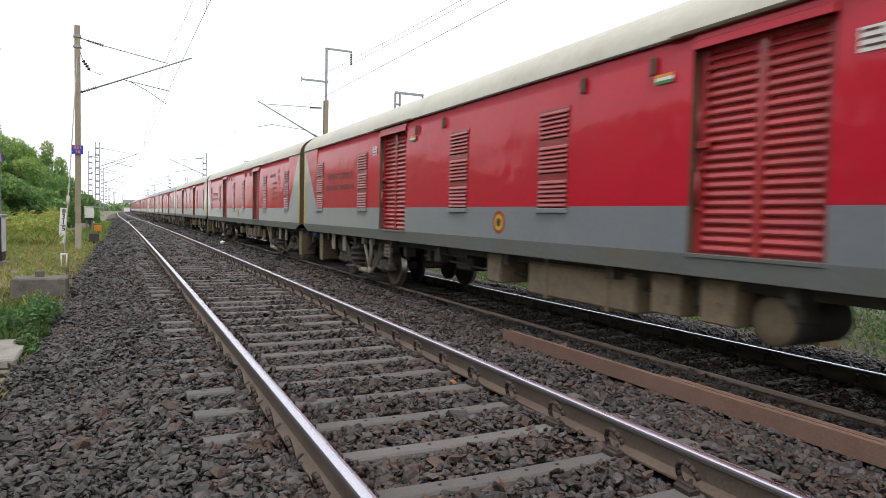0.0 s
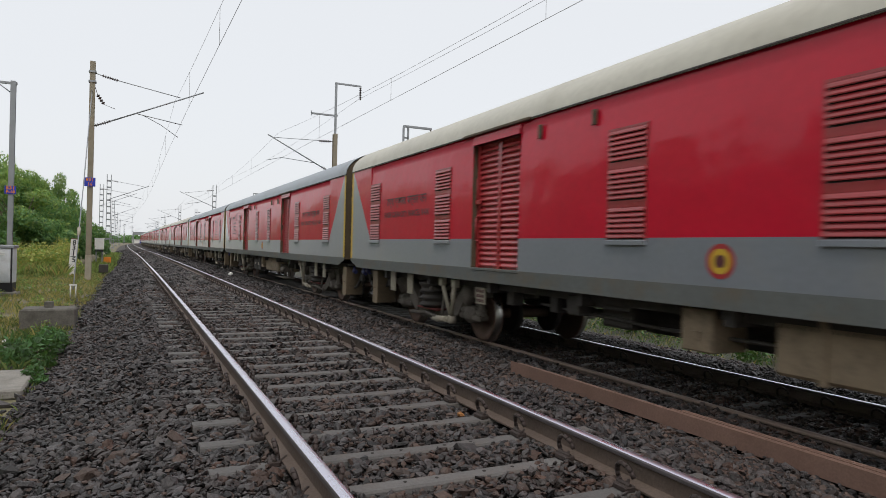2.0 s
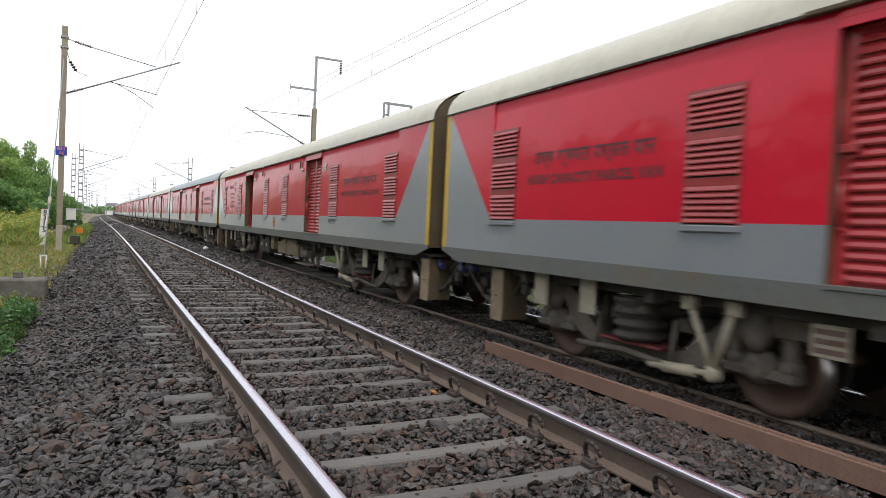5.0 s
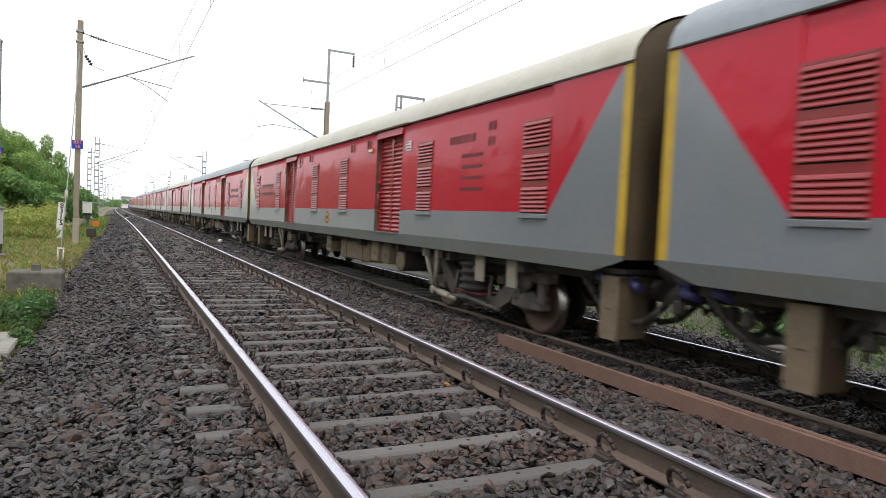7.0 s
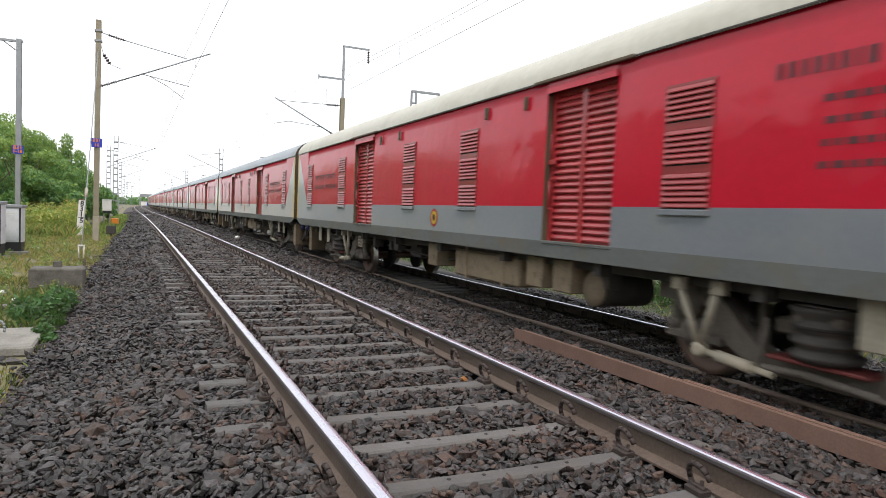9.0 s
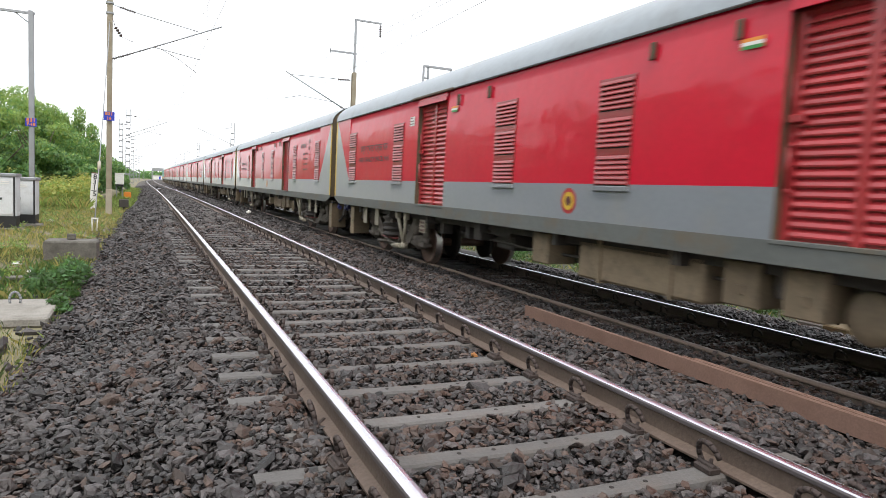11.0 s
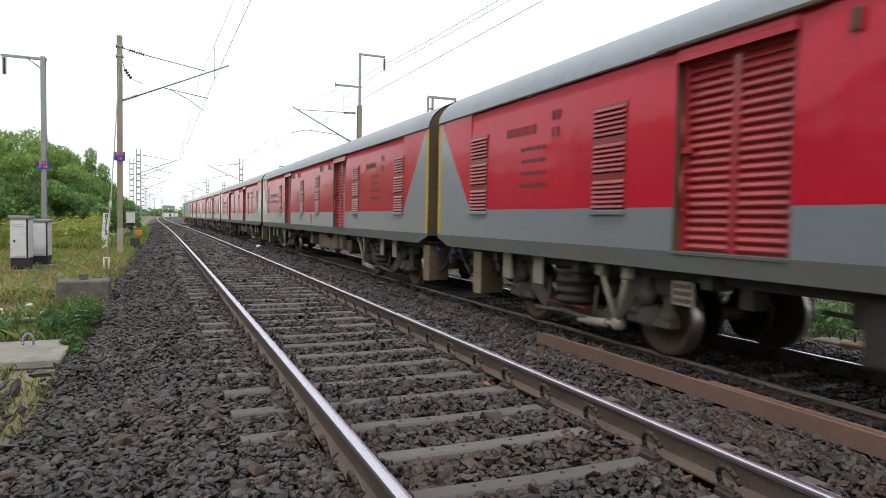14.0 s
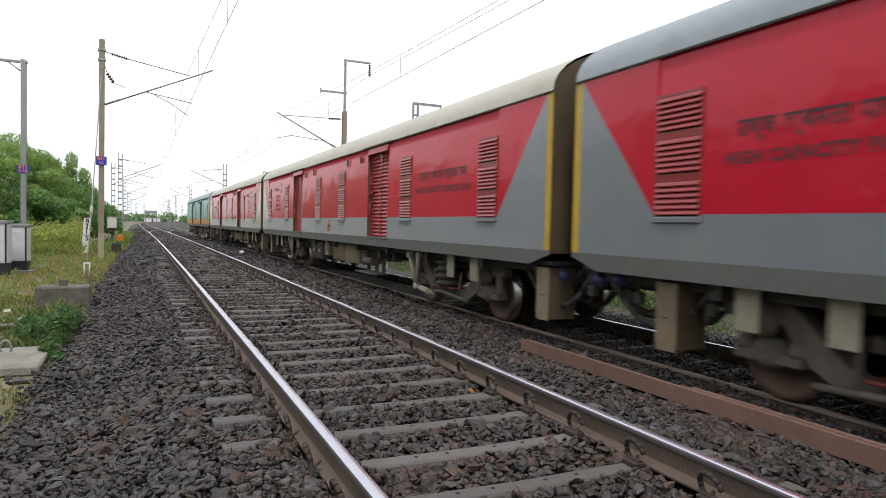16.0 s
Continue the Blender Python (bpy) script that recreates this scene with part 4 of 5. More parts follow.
        for y in (-1.448, 1.448):
            put("wheelset", mesh("wheelset", wheelset_mesh, WHEEL, TREAD, DARK), b, pose(0, y, 0))
            for mm in (Matrix(), turn):
                put("axle_box", mesh("axlebox", axlebox_mesh, BOGIE), b, pose(0, y, 0) @ mm)
        for sx in (-1, 1):
            put("damper_bracket", mesh("strut_%d" % sx, strut_mesh(sx), CREAM), b)
        f = 1 if c > 0 else -1
        for y in (0.55, 1.45):
            put("side_plate", mesh("flap", flap_mesh, CREAM), base, pose(0, c * PIVOT + y * f, 0))
        g = put("end_gear", mesh("end_gear", end_gear_mesh, UNDER), base, pose(0, c * 10.2, 0))
        for x, y, z in ((-1.36, 0.1 * c, 0.93), (-1.3, 0.55 * c, 0.88)):
            put("cock", mesh("cock", cock_mesh, COCK), g, pose(x, y, z))
        put("corner_step", mesh("steps", steps_mesh, TAN, BROWN), base, pose(0, 8.87 if c > 0 else -11.13, 0))
    if flip:
        put("battery_box", mesh("battery_box", battery_mesh, UNDER, CREAM), base, pose(0, at(8.7), 0))
        put("equipment_box", mesh("crate", crate_mesh, TAN), base, pose(0, at(9.9), 0))
        for s in (11.1, 12.3):
            put("long_box", mesh("long_box", long_box_mesh, TAN), base, pose(0, at(s), 0))
        put("step_frame", mesh("step_frame", step_frame_mesh, BOGIE), base, pose(0, at(13.6), 0))
    else:
        put("equipment_tank", mesh("tank", tank_mesh, TAN), base, pose(0, at(12.3), 0))
        for s in (10.45, 13.85, 14.5):
            put("equipment_box", mesh("crate", crate_mesh, TAN), base, pose(0, at(s), 0))
        put("brake_drum", mesh("drum", drum_mesh, UNDER, TAN), base, pose(0, at(15.0), 0))
        put("brake_cylinder", mesh("cylinder", cylinder_mesh, UNDER), base, pose(0, at(8.9), 0))
    put("bogie_plate", mesh("bogie_plate", bogie_plate_mesh, CREAM, INK), base, pose(0, at(6.1), 0))
    put("brake_rigging", mesh("rigging", rigging_mesh, UNDER), base)
    if kind != "teal":
        put("roundel", mesh("roundel", roundel_mesh, DOOR, YELLOW, INK), base, pose(0, at(ROUNDEL_AT.get(n, BODY / 2)), 1.46))
        sh, sn = (3.4, 18.4) if not flip else (18.4, 3.4)
        X = -HALF - 0.004
        put("lettering", words("hindi", "उच्च क्षमता पार्सल यान", 0.22, 0.88), base, pose(X, at(sh), 2.42))
        put("lettering", words("english", "HIGH CAPACITY PARCEL VAN", 0.155, 1.0), base, pose(X, at(sh), 2.16))
        bars(base, X, at(sn - 0.35), 2.72, ((0.05, 0.06, 0.05, 0.06, 0.05, 0.06, 0.03, 0.07),), 0.13, 0.055, (0,))
        bars(base, X, at(sn + 0.55), 2.62, ((0.06, 0.06), (0.06, 0.06)), 0.13, 0.06, (0.22, 0))
        bars(base, X, at(sn), 1.98, ((0.1, 0.12, 0.08, 0.1, 0.1), (0.1, 0.08, 0.12, 0.06, 0.1), (0.06, 0.06, 0.1, 0.08, 0.1, 0.06), (0.08, 0.1, 0.06, 0.08, 0.12, 0.06)), 0.055, 0.04, (0.51, 0.34, 0.17, 0))
        if n in FLAGGED:
            for s in (7.85, 13.95):
                put("flag", mesh("flag", flag_mesh, SAFFRON, WHITE, LEAF_GREEN), base, pose(-0.012, at(s), 0))
            for s in (5.85, 15.95):
                put("notice_plate", mesh("plate", plate_mesh, WHITE, INK), base, pose(0, at(s), 0))
    return base


LAST, OPEN_DOOR = 21, 7
DUSTY = (5, 12)
GREY_ROOFS = (4, 5, 8, 10, 12, 13, 14, 15, 16, 17, 18)
NUMBER_FIRST = (4, 7, 8, 10, 12, 16, 19)
FLAGGED = (1, 7, 9, 10, 13)
ROUNDEL_AT = {13: 11.35, 17: 11.25, 18: 8.85}      # painted off the middle on these vans
# where the far end of the first van stands, second by second: about 24.3 m/s towards the camera
RUN = ((0, -3.49), (0.5, -15.31), (1, -27.13), (1.5, -39.90), (2, -51.77), (2.5, -63.68), (3, -75.70), (3.5, -87.76), (6, -149.18), (6.5, -161.31), (7, -173.54), (7.5, -185.67), (8, -198.66), (10.5, -259.52),
       (11, -271.65), (11.5, -284.60), (12, -296.81), (12.5, -308.94), (13, -321.13), (13.5, -333.27), (14, -345.41), (14.5, -357.52), (15, -370.51), (15.5, -382.57), (16, -394.73))


def place(y):
    return pose(T2 + bend(y), y, T2_Z + FLOOR_LIFT, 0, 0, -math.degrees(math.atan(slope(y))))


VANS = [(n, coach(n)) for n in range(0, LAST + 1)]


def motions():
    for n, van in VANS:
        walk(van, [(t, place(y + COUPLED * n - BODY / 2)) for t, y in RUN])
    walk(SCRAP, [(t, pose(x, y, -0.28 + z, rx, 0, rz)) for t, x, y, z, rx, rz in (
        (0.0, 6.1, 24.0, 0.0, 0, 0), (0.7, 5.9, 15.5, 0.2, 20, 20), (1.2, 5.8, 9.2, 0.05, 20, -20), (1.5, 5.72, 5.42, 0.0, 38, -45),
        (1.6, 5.65, 4.15, 0.0, 30, -60), (1.8, 5.6, 1.6, 0.1, 30, -30), (2.3, 5.4, -3.0, 0.0, 0, 20), (16.0, 5.4, -3.0, 0.0, 0, 20))])


# ---- overhead line ----
def h_beam(bm, x, y, z0, z1, w, d, mi=0):
    """Rolled section: two flanges and a web."""
    t, k = 0.016, 0.012
    half = [(-w / 2, -d / 2), (w / 2, -d / 2), (w / 2, -d / 2 + t), (k, -d / 2 + t), (k, d / 2 - t), (w / 2, d / 2 - t), (w / 2, d / 2), (-w / 2, d / 2), (-w / 2, d / 2 - t), (-k, d / 2 - t), (-k, -d / 2 + t), (-w / 2, -d / 2 + t)]
    low, top = ([bm.verts.new((x + px, y + py, z)) for px, py in half] for z in (z0, z1))
    n = len(half)
    faces = [bm.faces.new((low[i], low[(i + 1) % n], top[(i + 1) % n], top[i])) for i in range(n)] + [bm.faces.new(low[::-1]), bm.faces.new(top)]
    for f in faces:
        f.material_index = mi


def insulator(bm, a, b, discs=7, r=0.075, mi=0):
    a, b = Vector(a), Vector(b)
    tube(bm, a, b, 0.02, seg=8, mi=mi)
    for i in range(discs):
        p = a.lerp(b, (i + 0.5) / discs)
        d = (b - a).normalized() * 0.018
        tube(bm, p - d, p + d, r, r * 0.55, seg=12, mi=mi)


def sub(name, build, material, parent, label=""):
    bm = bmesh.new()
    build(bm)
    return part(name, bm, material, parent, label)


def figures(name, text, size, material, parent, m):
    me = words("text " + text.replace("\n", " "), text, size).copy()
    me.transform(Matrix.Rotation(radians(90), 4, "Z"))
    me.materials.clear()
    me.materials.append(material)
    return put(name, me, parent, m)


def track_mast():
    """Rolled steel mast whose bracket holds the wires over the near track."""
    b = thing("catenary_mast", -1.58, 30.5, GROUND, "weathered steel overhead line mast with a bracket arm, beside the grass", "mast", "overhead line masts")
    g = -GROUND
    sub("post", lambda bm: h_beam(bm, 0, 0, 0, 8.46 + g, 0.2, 0.25), MAST, b)
    sub("base_sleeve", lambda bm: box(bm, -0.115, -0.14, 0, 0.115, 0.14, 1.02, bevel=0.01), CREAM, b, "pale painted sleeve at the foot")
    sub("top_clamp", lambda bm: [box(bm, -0.14, -0.16, z, 0.14, 0.16, z + 0.07) for z in (8.0 + g, 7.6 + g)], GALV, b)
    sub("stay_insulator", lambda bm: insulator(bm, (0.35, 0, 7.93 + g), (0.95, 0, 7.80 + g)), CERAMIC, b, "ribbed brown insulator")
    sub("stay_rod", lambda bm: rod(bm, ((0.1, 0, 8.0 + g), (0.35, 0, 7.93 + g), (0.95, 0, 7.80 + g), (3.35, 0, 7.38 + g)), 0.018), GALV, b)
    sub("bracket_insulator", lambda bm: insulator(bm, (0.12, 0, 5.85 + g), (0.7, 0, 6.1 + g)), CERAMIC, b, "ribbed brown insulator")
    sub("bracket_tube", lambda bm: rod(bm, ((0.1, 0, 5.84 + g), (0.7, 0, 6.1 + g), (4.3, 0, 7.72 + g)), 0.03), GALV, b)
    sub("register_arm", lambda bm: rod(bm, ((1.6, 0, 6.52 + g), (3.45, 0, 6.22 + g)), 0.018), GALV, b)
    sub("steady_arm", lambda bm: rod(bm, ((1.9, 0, 6.47 + g), (2.6, 0.1, 6.15 + g), (3.3, 0.1, 5.68 + g)), 0.014), GALV, b)
    sub("drop_insulator", lambda bm: [insulator(bm, (0.2, -0.1, 7.1 + g), (0.45, -0.3, 6.7 + g), 4), rod(bm, ((0.05, -0.1, 7.6 + g), (0.2, -0.1, 7.1 + g)), 0.012), rod(bm, ((0.45, -0.3, 6.7 + g), (0.95, -4, 5.9 + g)), 0.01)], CERAMIC, b)
    plate = sub("number_plate", lambda bm: box(bm, -0.2, -0.19, 3.34 + g, 0.2, -0.17, 3.70 + g, bevel=0.005), BLUE, b, "blue enamel plate with orange figures")
    figures("figure", "831", 0.18, ORANGE, plate, pose(0, -0.196, 3.61 + g))
    figures("figure", "16", 0.17, ORANGE, plate, pose(0, -0.196, 3.43 + g))
    guy = thing("mast_guy", -1.45, 21.1, GROUND, "white-tipped guy rod anchored in the grass and tied to the mast", "guy wire")
    sub("rod", lambda bm: rod(bm, ((0, 0, 0.25), (-0.05, 4.3, 3.7), (-0.13, 9.28, 7.75)), 0.017), GALV, guy)
    sub("turnbuckle", lambda bm: tube(bm, (-0.02, 1.9, 1.75), (-0.03, 2.2, 2.0), 0.05, seg=8), CREAM, guy)
    sub("anchor_frame", lambda bm: [tube(bm, (-0.06, 0, 0), (-0.07, 0, 0.36), 0.02, seg=6), tube(bm, (0.06, 0, 0), (0.07, 0, 0.36), 0.02, seg=6), box(bm, -0.09, -0.03, 0.34, 0.09, 0.03, 0.38)], WHITE, guy)


def feeder_mast():
    b = thing("feeder_mast", -3.95, 28, GROUND, "grey steel feeder mast with a short top arm behind the cabinets", "mast")
    g = -GROUND
    sub("post", lambda bm: h_beam(bm, 0, 0, 0, 6.8 + g, 0.16, 0.2), GALV, b)
    sub("arm", lambda bm: [box(bm, -1.3, -0.05, 6.68 + g, 0.12, 0.05, 6.76 + g), rod(bm, ((-0.5, 0, 6.7 + g), (-0.1, 0, 6.4 + g)), 0.02)], GALV, b)
    sub("insulator", lambda bm: insulator(bm, (-1.2, 0, 6.65 + g), (-1.2, 0, 6.05 + g), 8, 0.09), CERAMIC, b, "hanging ribbed insulator")
    plate = sub("number_plate", lambda bm: box(bm, -0.18, -0.14, 2.73 + g, 0.17, -0.12, 3.03 + g, bevel=0.005), BLUE, b, "blue enamel plate with orange figures")
    figures("figure", "831", 0.155, ORANGE, plate, pose(0, -0.146, 2.955 + g))
    figures("figure", "F-18", 0.14, ORANGE, plate, pose(0, -0.146, 2.81 + g))


def right_mast():
    b = thing("catenary_mast", 9.07, 32, -1.1, "steel overhead line mast with cross arms beyond the train", "mast", "overhead line masts")
    g = 1.1
    sub("post", lambda bm: h_beam(bm, 0, 0, 0, 6.75 + g, 0.2, 0.24), MAST, b)
    sub("upper_post", lambda bm: box(bm, -0.05, -0.05, 6.6 + g, 0.05, 0.05, 9.3 + g), GALV, b)
    sub("top_arm", lambda bm: box(bm, -0.05, -0.04, 9.24 + g, 1.3, 0.04, 9.32 + g), GALV, b)
    sub("insulator", lambda bm: insulator(bm, (1.26, 0, 9.2 + g), (1.26, 0, 8.6 + g)), CERAMIC, b, "hanging ribbed insulator")
    sub("cross_arm", lambda bm: [box(bm, -1.22, -0.04, 7.62 + g, 0.1, 0.04, 7.7 + g), box(bm, -1.24, -0.04, 7.55 + g, -1.2, 0.04, 7.78 + g)], GALV, b)
    sub("stay_insulator", lambda bm: insulator(bm, (-0.8, 0, 6.33 + g), (-0.2, 0, 6.36 + g)), CERAMIC, b, "ribbed brown insulator")
    sub("stay_rod", lambda bm: rod(bm, ((0, 0, 6.37 + g), (-3.1, 0, 6.3 + g)), 0.016), GALV, b)
    sub("bracket_insulator", lambda bm: insulator(bm, (-0.15, 0, 4.8 + g), (-0.65, 0, 5.05 + g)), CERAMIC, b, "ribbed brown insulator")
    sub("bracket_tube", lambda bm: rod(bm, ((0, 0, 4.75 + g), (-0.65, 0, 5.05 + g), (-3.3, 0, 6.42 + g)), 0.03), GALV, b)
    sub("register_arm", lambda bm: rod(bm, ((-0.9, 0, 5.22 + g), (-2.6, 0.1, 5.38 + g), (-3.3, 0.1, 5.2 + g)), 0.016), GALV, b)


def portal_mast(x, y, top, arm):
    b = thing("return_mast", x, y, -1.1, "short lattice mast with a top arm beyond the train", "mast")
    sub("post", lambda bm: [box(bm, sx - 0.03, -0.1, 0, sx + 0.03, 0.1, top + 1.1) for sx in (-0.14, 0.14)] + [box(bm, -0.14, -0.02, 0.4 + 0.45 * i, 0.14, 0.02, 0.5 + 0.45 * i) for i in range(int((top + 0.6) / 0.45))], GALV, b)
    sub("arm", lambda bm: box(bm, -0.15, -0.06, top + 1.05, arm, 0.06, top + 1.17), GALV, b)
    sub("insulator", lambda bm: insulator(bm, (arm - 0.05, 0, top + 1.05), (arm - 0.05, 0, top + 0.55), 5), CERAMIC, b, "hanging ribbed insulator")


def far_mast(side):
    g = -GROUND if side > 0 else 1.1
    b = thing("lattice_mast", 0, 0, 0, "distant lattice steel mast carrying the overhead line", "mast", "distant masts")
    sub("post", lambda bm: [box(bm, sx - 0.035, -0.1, 0, sx + 0.035, 0.1, 8.3 + g) for sx in (-0.2, 0.2)] + [box(bm, -0.2, -0.03, 0.3 + 0.7 * i, 0.2, 0.03, 0.46 + 0.7 * i) for i in range(12)], GALV, b)
    sub("bracket_tube", lambda bm: rod(bm, ((0, 0, 5.6 + g), (side * 4.0, 0, 7.3 + g)), 0.035), GALV, b)
    sub("stay_rod", lambda bm: rod(bm, ((0, 0, 7.7 + g), (side * 3.4, 0, 7.2 + g)), 0.022), GALV, b)
    sub("insulator", lambda bm: insulator(bm, (side * 0.3, 0, 7.64 + g), (side * 0.9, 0, 7.56 + g), 5, 0.09), CERAMIC, b)
    sub("register_arm", lambda bm: rod(bm, ((side * 1.4, 0, 6.2 + g), (side * 3.4, 0, 5.8 + g)), 0.025), GALV, b)
    return b


track_mast()
feeder_mast()
right_mast()
def isolator():
    """Row of post insulators on a beam behind the train."""
    b = thing("isolator_switch", 11.0, 33.5, -1.1, "row of dark post insulators on a steel frame beyond the train", "isolator")
    for y in (-2.6, 2.4):
        sub("post", lambda bm: box(bm, -0.09, y - 0.09, 0, 0.09, y + 0.09, 6.5), GALV, b)
    sub("beam", lambda bm: box(bm, -0.08, -3, 6.5, 0.08, 2.8, 6.62), GALV, b)
    for y in (-2.5, -1.4, 0.0, 2.05):
        sub("post_insulator", lambda bm: insulator(bm, (0, y, 6.62), (0, y, 7.08), 4, 0.075), CERAMIC, b, "ribbed dark insulator")


isolator()
portal_mast(14.07, 35, 8.1, 1.6)
portal_mast(15.0, 92, 8.0, 1.6)
LEFT_SUPPORTS, RIGHT_SUPPORTS = (80, 131, 184, 238, 292, 350), (86, 139, 193, 247, 301, 360)
for side, x, ys, base in ((1, -1.62, LEFT_SUPPORTS, GROUND), (-1, 10.0, RIGHT_SUPPORTS, -1.1)):
    first = far_mast(side)
    first.matrix_basis = pose(x + bend(ys[0]), ys[0], base)
    for y in ys[1:]:
        copy_thing(first, pose(x + bend(y), y, base))
extra = far_mast(1)
extra.matrix_basis = pose(-2.6 + bend(94), 94, GROUND)
for x, y in ((14, 150), (19, 210), (24, 280), (30, 330), (17, 330), (38, 400), (22, 420), (-9, 380), (46, 450), (30, 470), (12, 480), (55, 430)):
    copy_thing(extra, pose(x + bend(min(y, 300)), y, GROUND))


def line(name, x, z_contact, z_top, supports, label):
    """Contact wire, sagging messenger and droppers from mast to mast."""
    b = tagged(new(name), label, "overhead wire", "overhead wires")
    ends = [(supports[i], supports[i + 1]) for i in range(len(supports) - 1)]

    def stagger(y):
        return 0.17 * math.cos(math.pi * (y - 30.5) / 52)

    def contact(bm):
        ys = np.arange(supports[0], supports[-1] + 1, 6.5)
        rod(bm, [(x + bend(y) - stagger(y), y, z_contact) for y in ys], 0.0052, 5)

    def messenger(bm):
        for a, c in ends:
            n = 10
            rod(bm, [(x + bend(y) - stagger(y), y, z_top - (1 - (2 * k / n - 1) ** 2) * 0.85) for k in range(n + 1) for y in (a + (c - a) * k / n,)], 0.0042, 5)

    sub("contact_wire", contact, WIRE, b)
    sub("messenger_wire", messenger, WIRE, b)
    for a, c in ends[:4]:
        for k in range(1, 7):
            y = a + (c - a) * k / 7
            zt = z_top - (1 - (2 * k / 7 - 1) ** 2) * 0.85
            sub("dropper", lambda bm: tube(bm, (x + bend(y) - stagger(y), y, z_contact), (x + bend(y) - stagger(y), y, zt), 0.004, seg=4), WIRE, b)


line("overhead_line", T1, 5.6, 7.15, (-22, 30.5) + LEFT_SUPPORTS, "thin copper overhead wires above the near track")
line("overhead_line", T2 + 0.2, 5.25, 6.55, (-20, 32) + RIGHT_SUPPORTS, "thin copper overhead wires above the train")


def feeder_wire(x, y, z, label, r=0.006):
    b = tagged(new("feeder_wire"), label, "overhead wire", "overhead wires")
    sub("wire", lambda bm: rod(bm, [(x + bend(q), q, z - 0.5 * math.sin(math.pi * ((q - y) % 52) / 52)) for q in np.arange(y - 52, y + 260, 6.5)], r, 5), WIRE, b)


feeder_wire(10.33, 32, 8.6, "thin feeder wire slung from mast to mast")


# ---- lineside things on the grass ----
def cabinet(x, y, w, d, h, foot, black, label):
    b = thing("relay_cabinet", x, y, GROUND, label, "cabinet", "lineside cabinets", rz=-4)
    sub("foundation", lambda bm: box(bm, -w / 2 + 0.02, -d / 2 - 0.04, -0.05, w / 2 + 0.12, d / 2, foot, bevel=0.02), OLD_CONCRETE, b, "rough concrete foundation")
    sub("plinth", lambda bm: box(bm, -w / 2 + 0.01, -d / 2 + 0.01, foot, w / 2 - 0.01, d / 2 - 0.01, foot + black), BLACK, b, "black painted base")
    sub("body", lambda bm: box(bm, -w / 2, -d / 2, foot + black, w / 2, d / 2, foot + h, bevel=0.008), SILVER, b)
    sub("lid", lambda bm: box(bm, -w / 2 - 0.035, -d / 2 - 0.045, foot + h, w / 2 + 0.035, d / 2 + 0.035, foot + h + 0.09, bevel=0.015), GALV, b)
    door = sub("door", lambda bm: box(bm, -w / 2 + 0.05, -d / 2 - 0.018, foot + black + 0.04, w / 2 - 0.06, -d / 2, foot + h - 0.03, bevel=0.005), SILVER, b)
    sub("edge_strip", lambda bm: box(bm, w / 2 - 0.055, -d / 2 - 0.012, foot + black, w / 2 - 0.015, -d / 2 - 0.001, foot + h), BLACK, b, "black strip on the corner")
    sub("vent", lambda bm: [box(bm, -w / 2 + 0.1, -d / 2 - 0.03, foot + h - 0.2 + 0.05 * i, -w / 2 + 0.3, -d / 2 - 0.018, foot + h - 0.175 + 0.05 * i) for i in range(2)], WHITE, door)
    sub("lock", lambda bm: box(bm, -w / 2 + 0.09, -d / 2 - 0.04, foot + h * 0.55, -w / 2 + 0.13, -d / 2 - 0.018, foot + h * 0.55 + 0.06), BLACK, door)


cabinet(-3.57, 21.4, 0.45, 0.46, 1.40, 0.03, 0.33, "silver-grey steel relay cabinet with a black base")
cabinet(-3.27, 22.4, 0.50, 0.46, 1.24, 0.10, 0.26, "silver-grey steel relay cabinet on a concrete foundation")


def plinth():
    b = thing("concrete_block", -1.36, 14.4, GROUND, "weathered concrete foundation block in the grass", "block")
    sub("block", lambda bm: box(bm, -0.46, -0.32, -0.05, 0.44, 0.32, 0.34, bevel=0.03), MOSSY, b)
    sub("stub", lambda bm: box(bm, -0.1, -0.02, 0.34, 0.05, 0.1, 0.45, bevel=0.01), MOSSY, b, "short stub of a cut-off post")


def slab():
    b = thing("cover_slab", -1.5, 8.75, GROUND, "grey concrete cover slab with a lifting ring", "slab")
    sub("slab", lambda bm: box(bm, -0.62, -0.62, -0.06, 0.5, 0.62, 0.05, bevel=0.02), OLD_CONCRETE, b)
    sub("lifting_ring", lambda bm: rod(bm, [(0.08 + 0.055 * math.cos(a), 0.1, 0.13 + 0.09 * math.sin(a)) for a in [math.pi * (-0.15 + 1.3 * i / 10) for i in range(11)]], 0.014, 8), GALV, b, "bent steel bar ring")


def km_post():
    b = thing("kilometre_post", -2.5, 35.2, GROUND, "leaning white kilometre post with black figures", "marker post")
    sub("slab", lambda bm: box(bm, -0.15, -0.06, -0.1, 0.15, 0.06, 1.64, bevel=0.015), WHITE, b)
    sub("cap", lambda bm: box(bm, -0.16, -0.065, 1.64, 0.16, 0.065, 1.69), RUST, b, "rusty red top edge")
    for i, ch in enumerate("831"):
        figures("figure", ch, 0.32, BLACK, b, pose(0, -0.066, 1.48 - 0.25 * i))
    sub("rule", lambda bm: box(bm, -0.12, -0.066, 0.82, 0.12, -0.061, 0.85), BLACK, b)
    figures("figure", "5", 0.32, BLACK, b, pose(0.03, -0.066, 0.68))
    b.matrix_basis = pose(-2.5, 35.2, GROUND, 0, 3.5, 6)


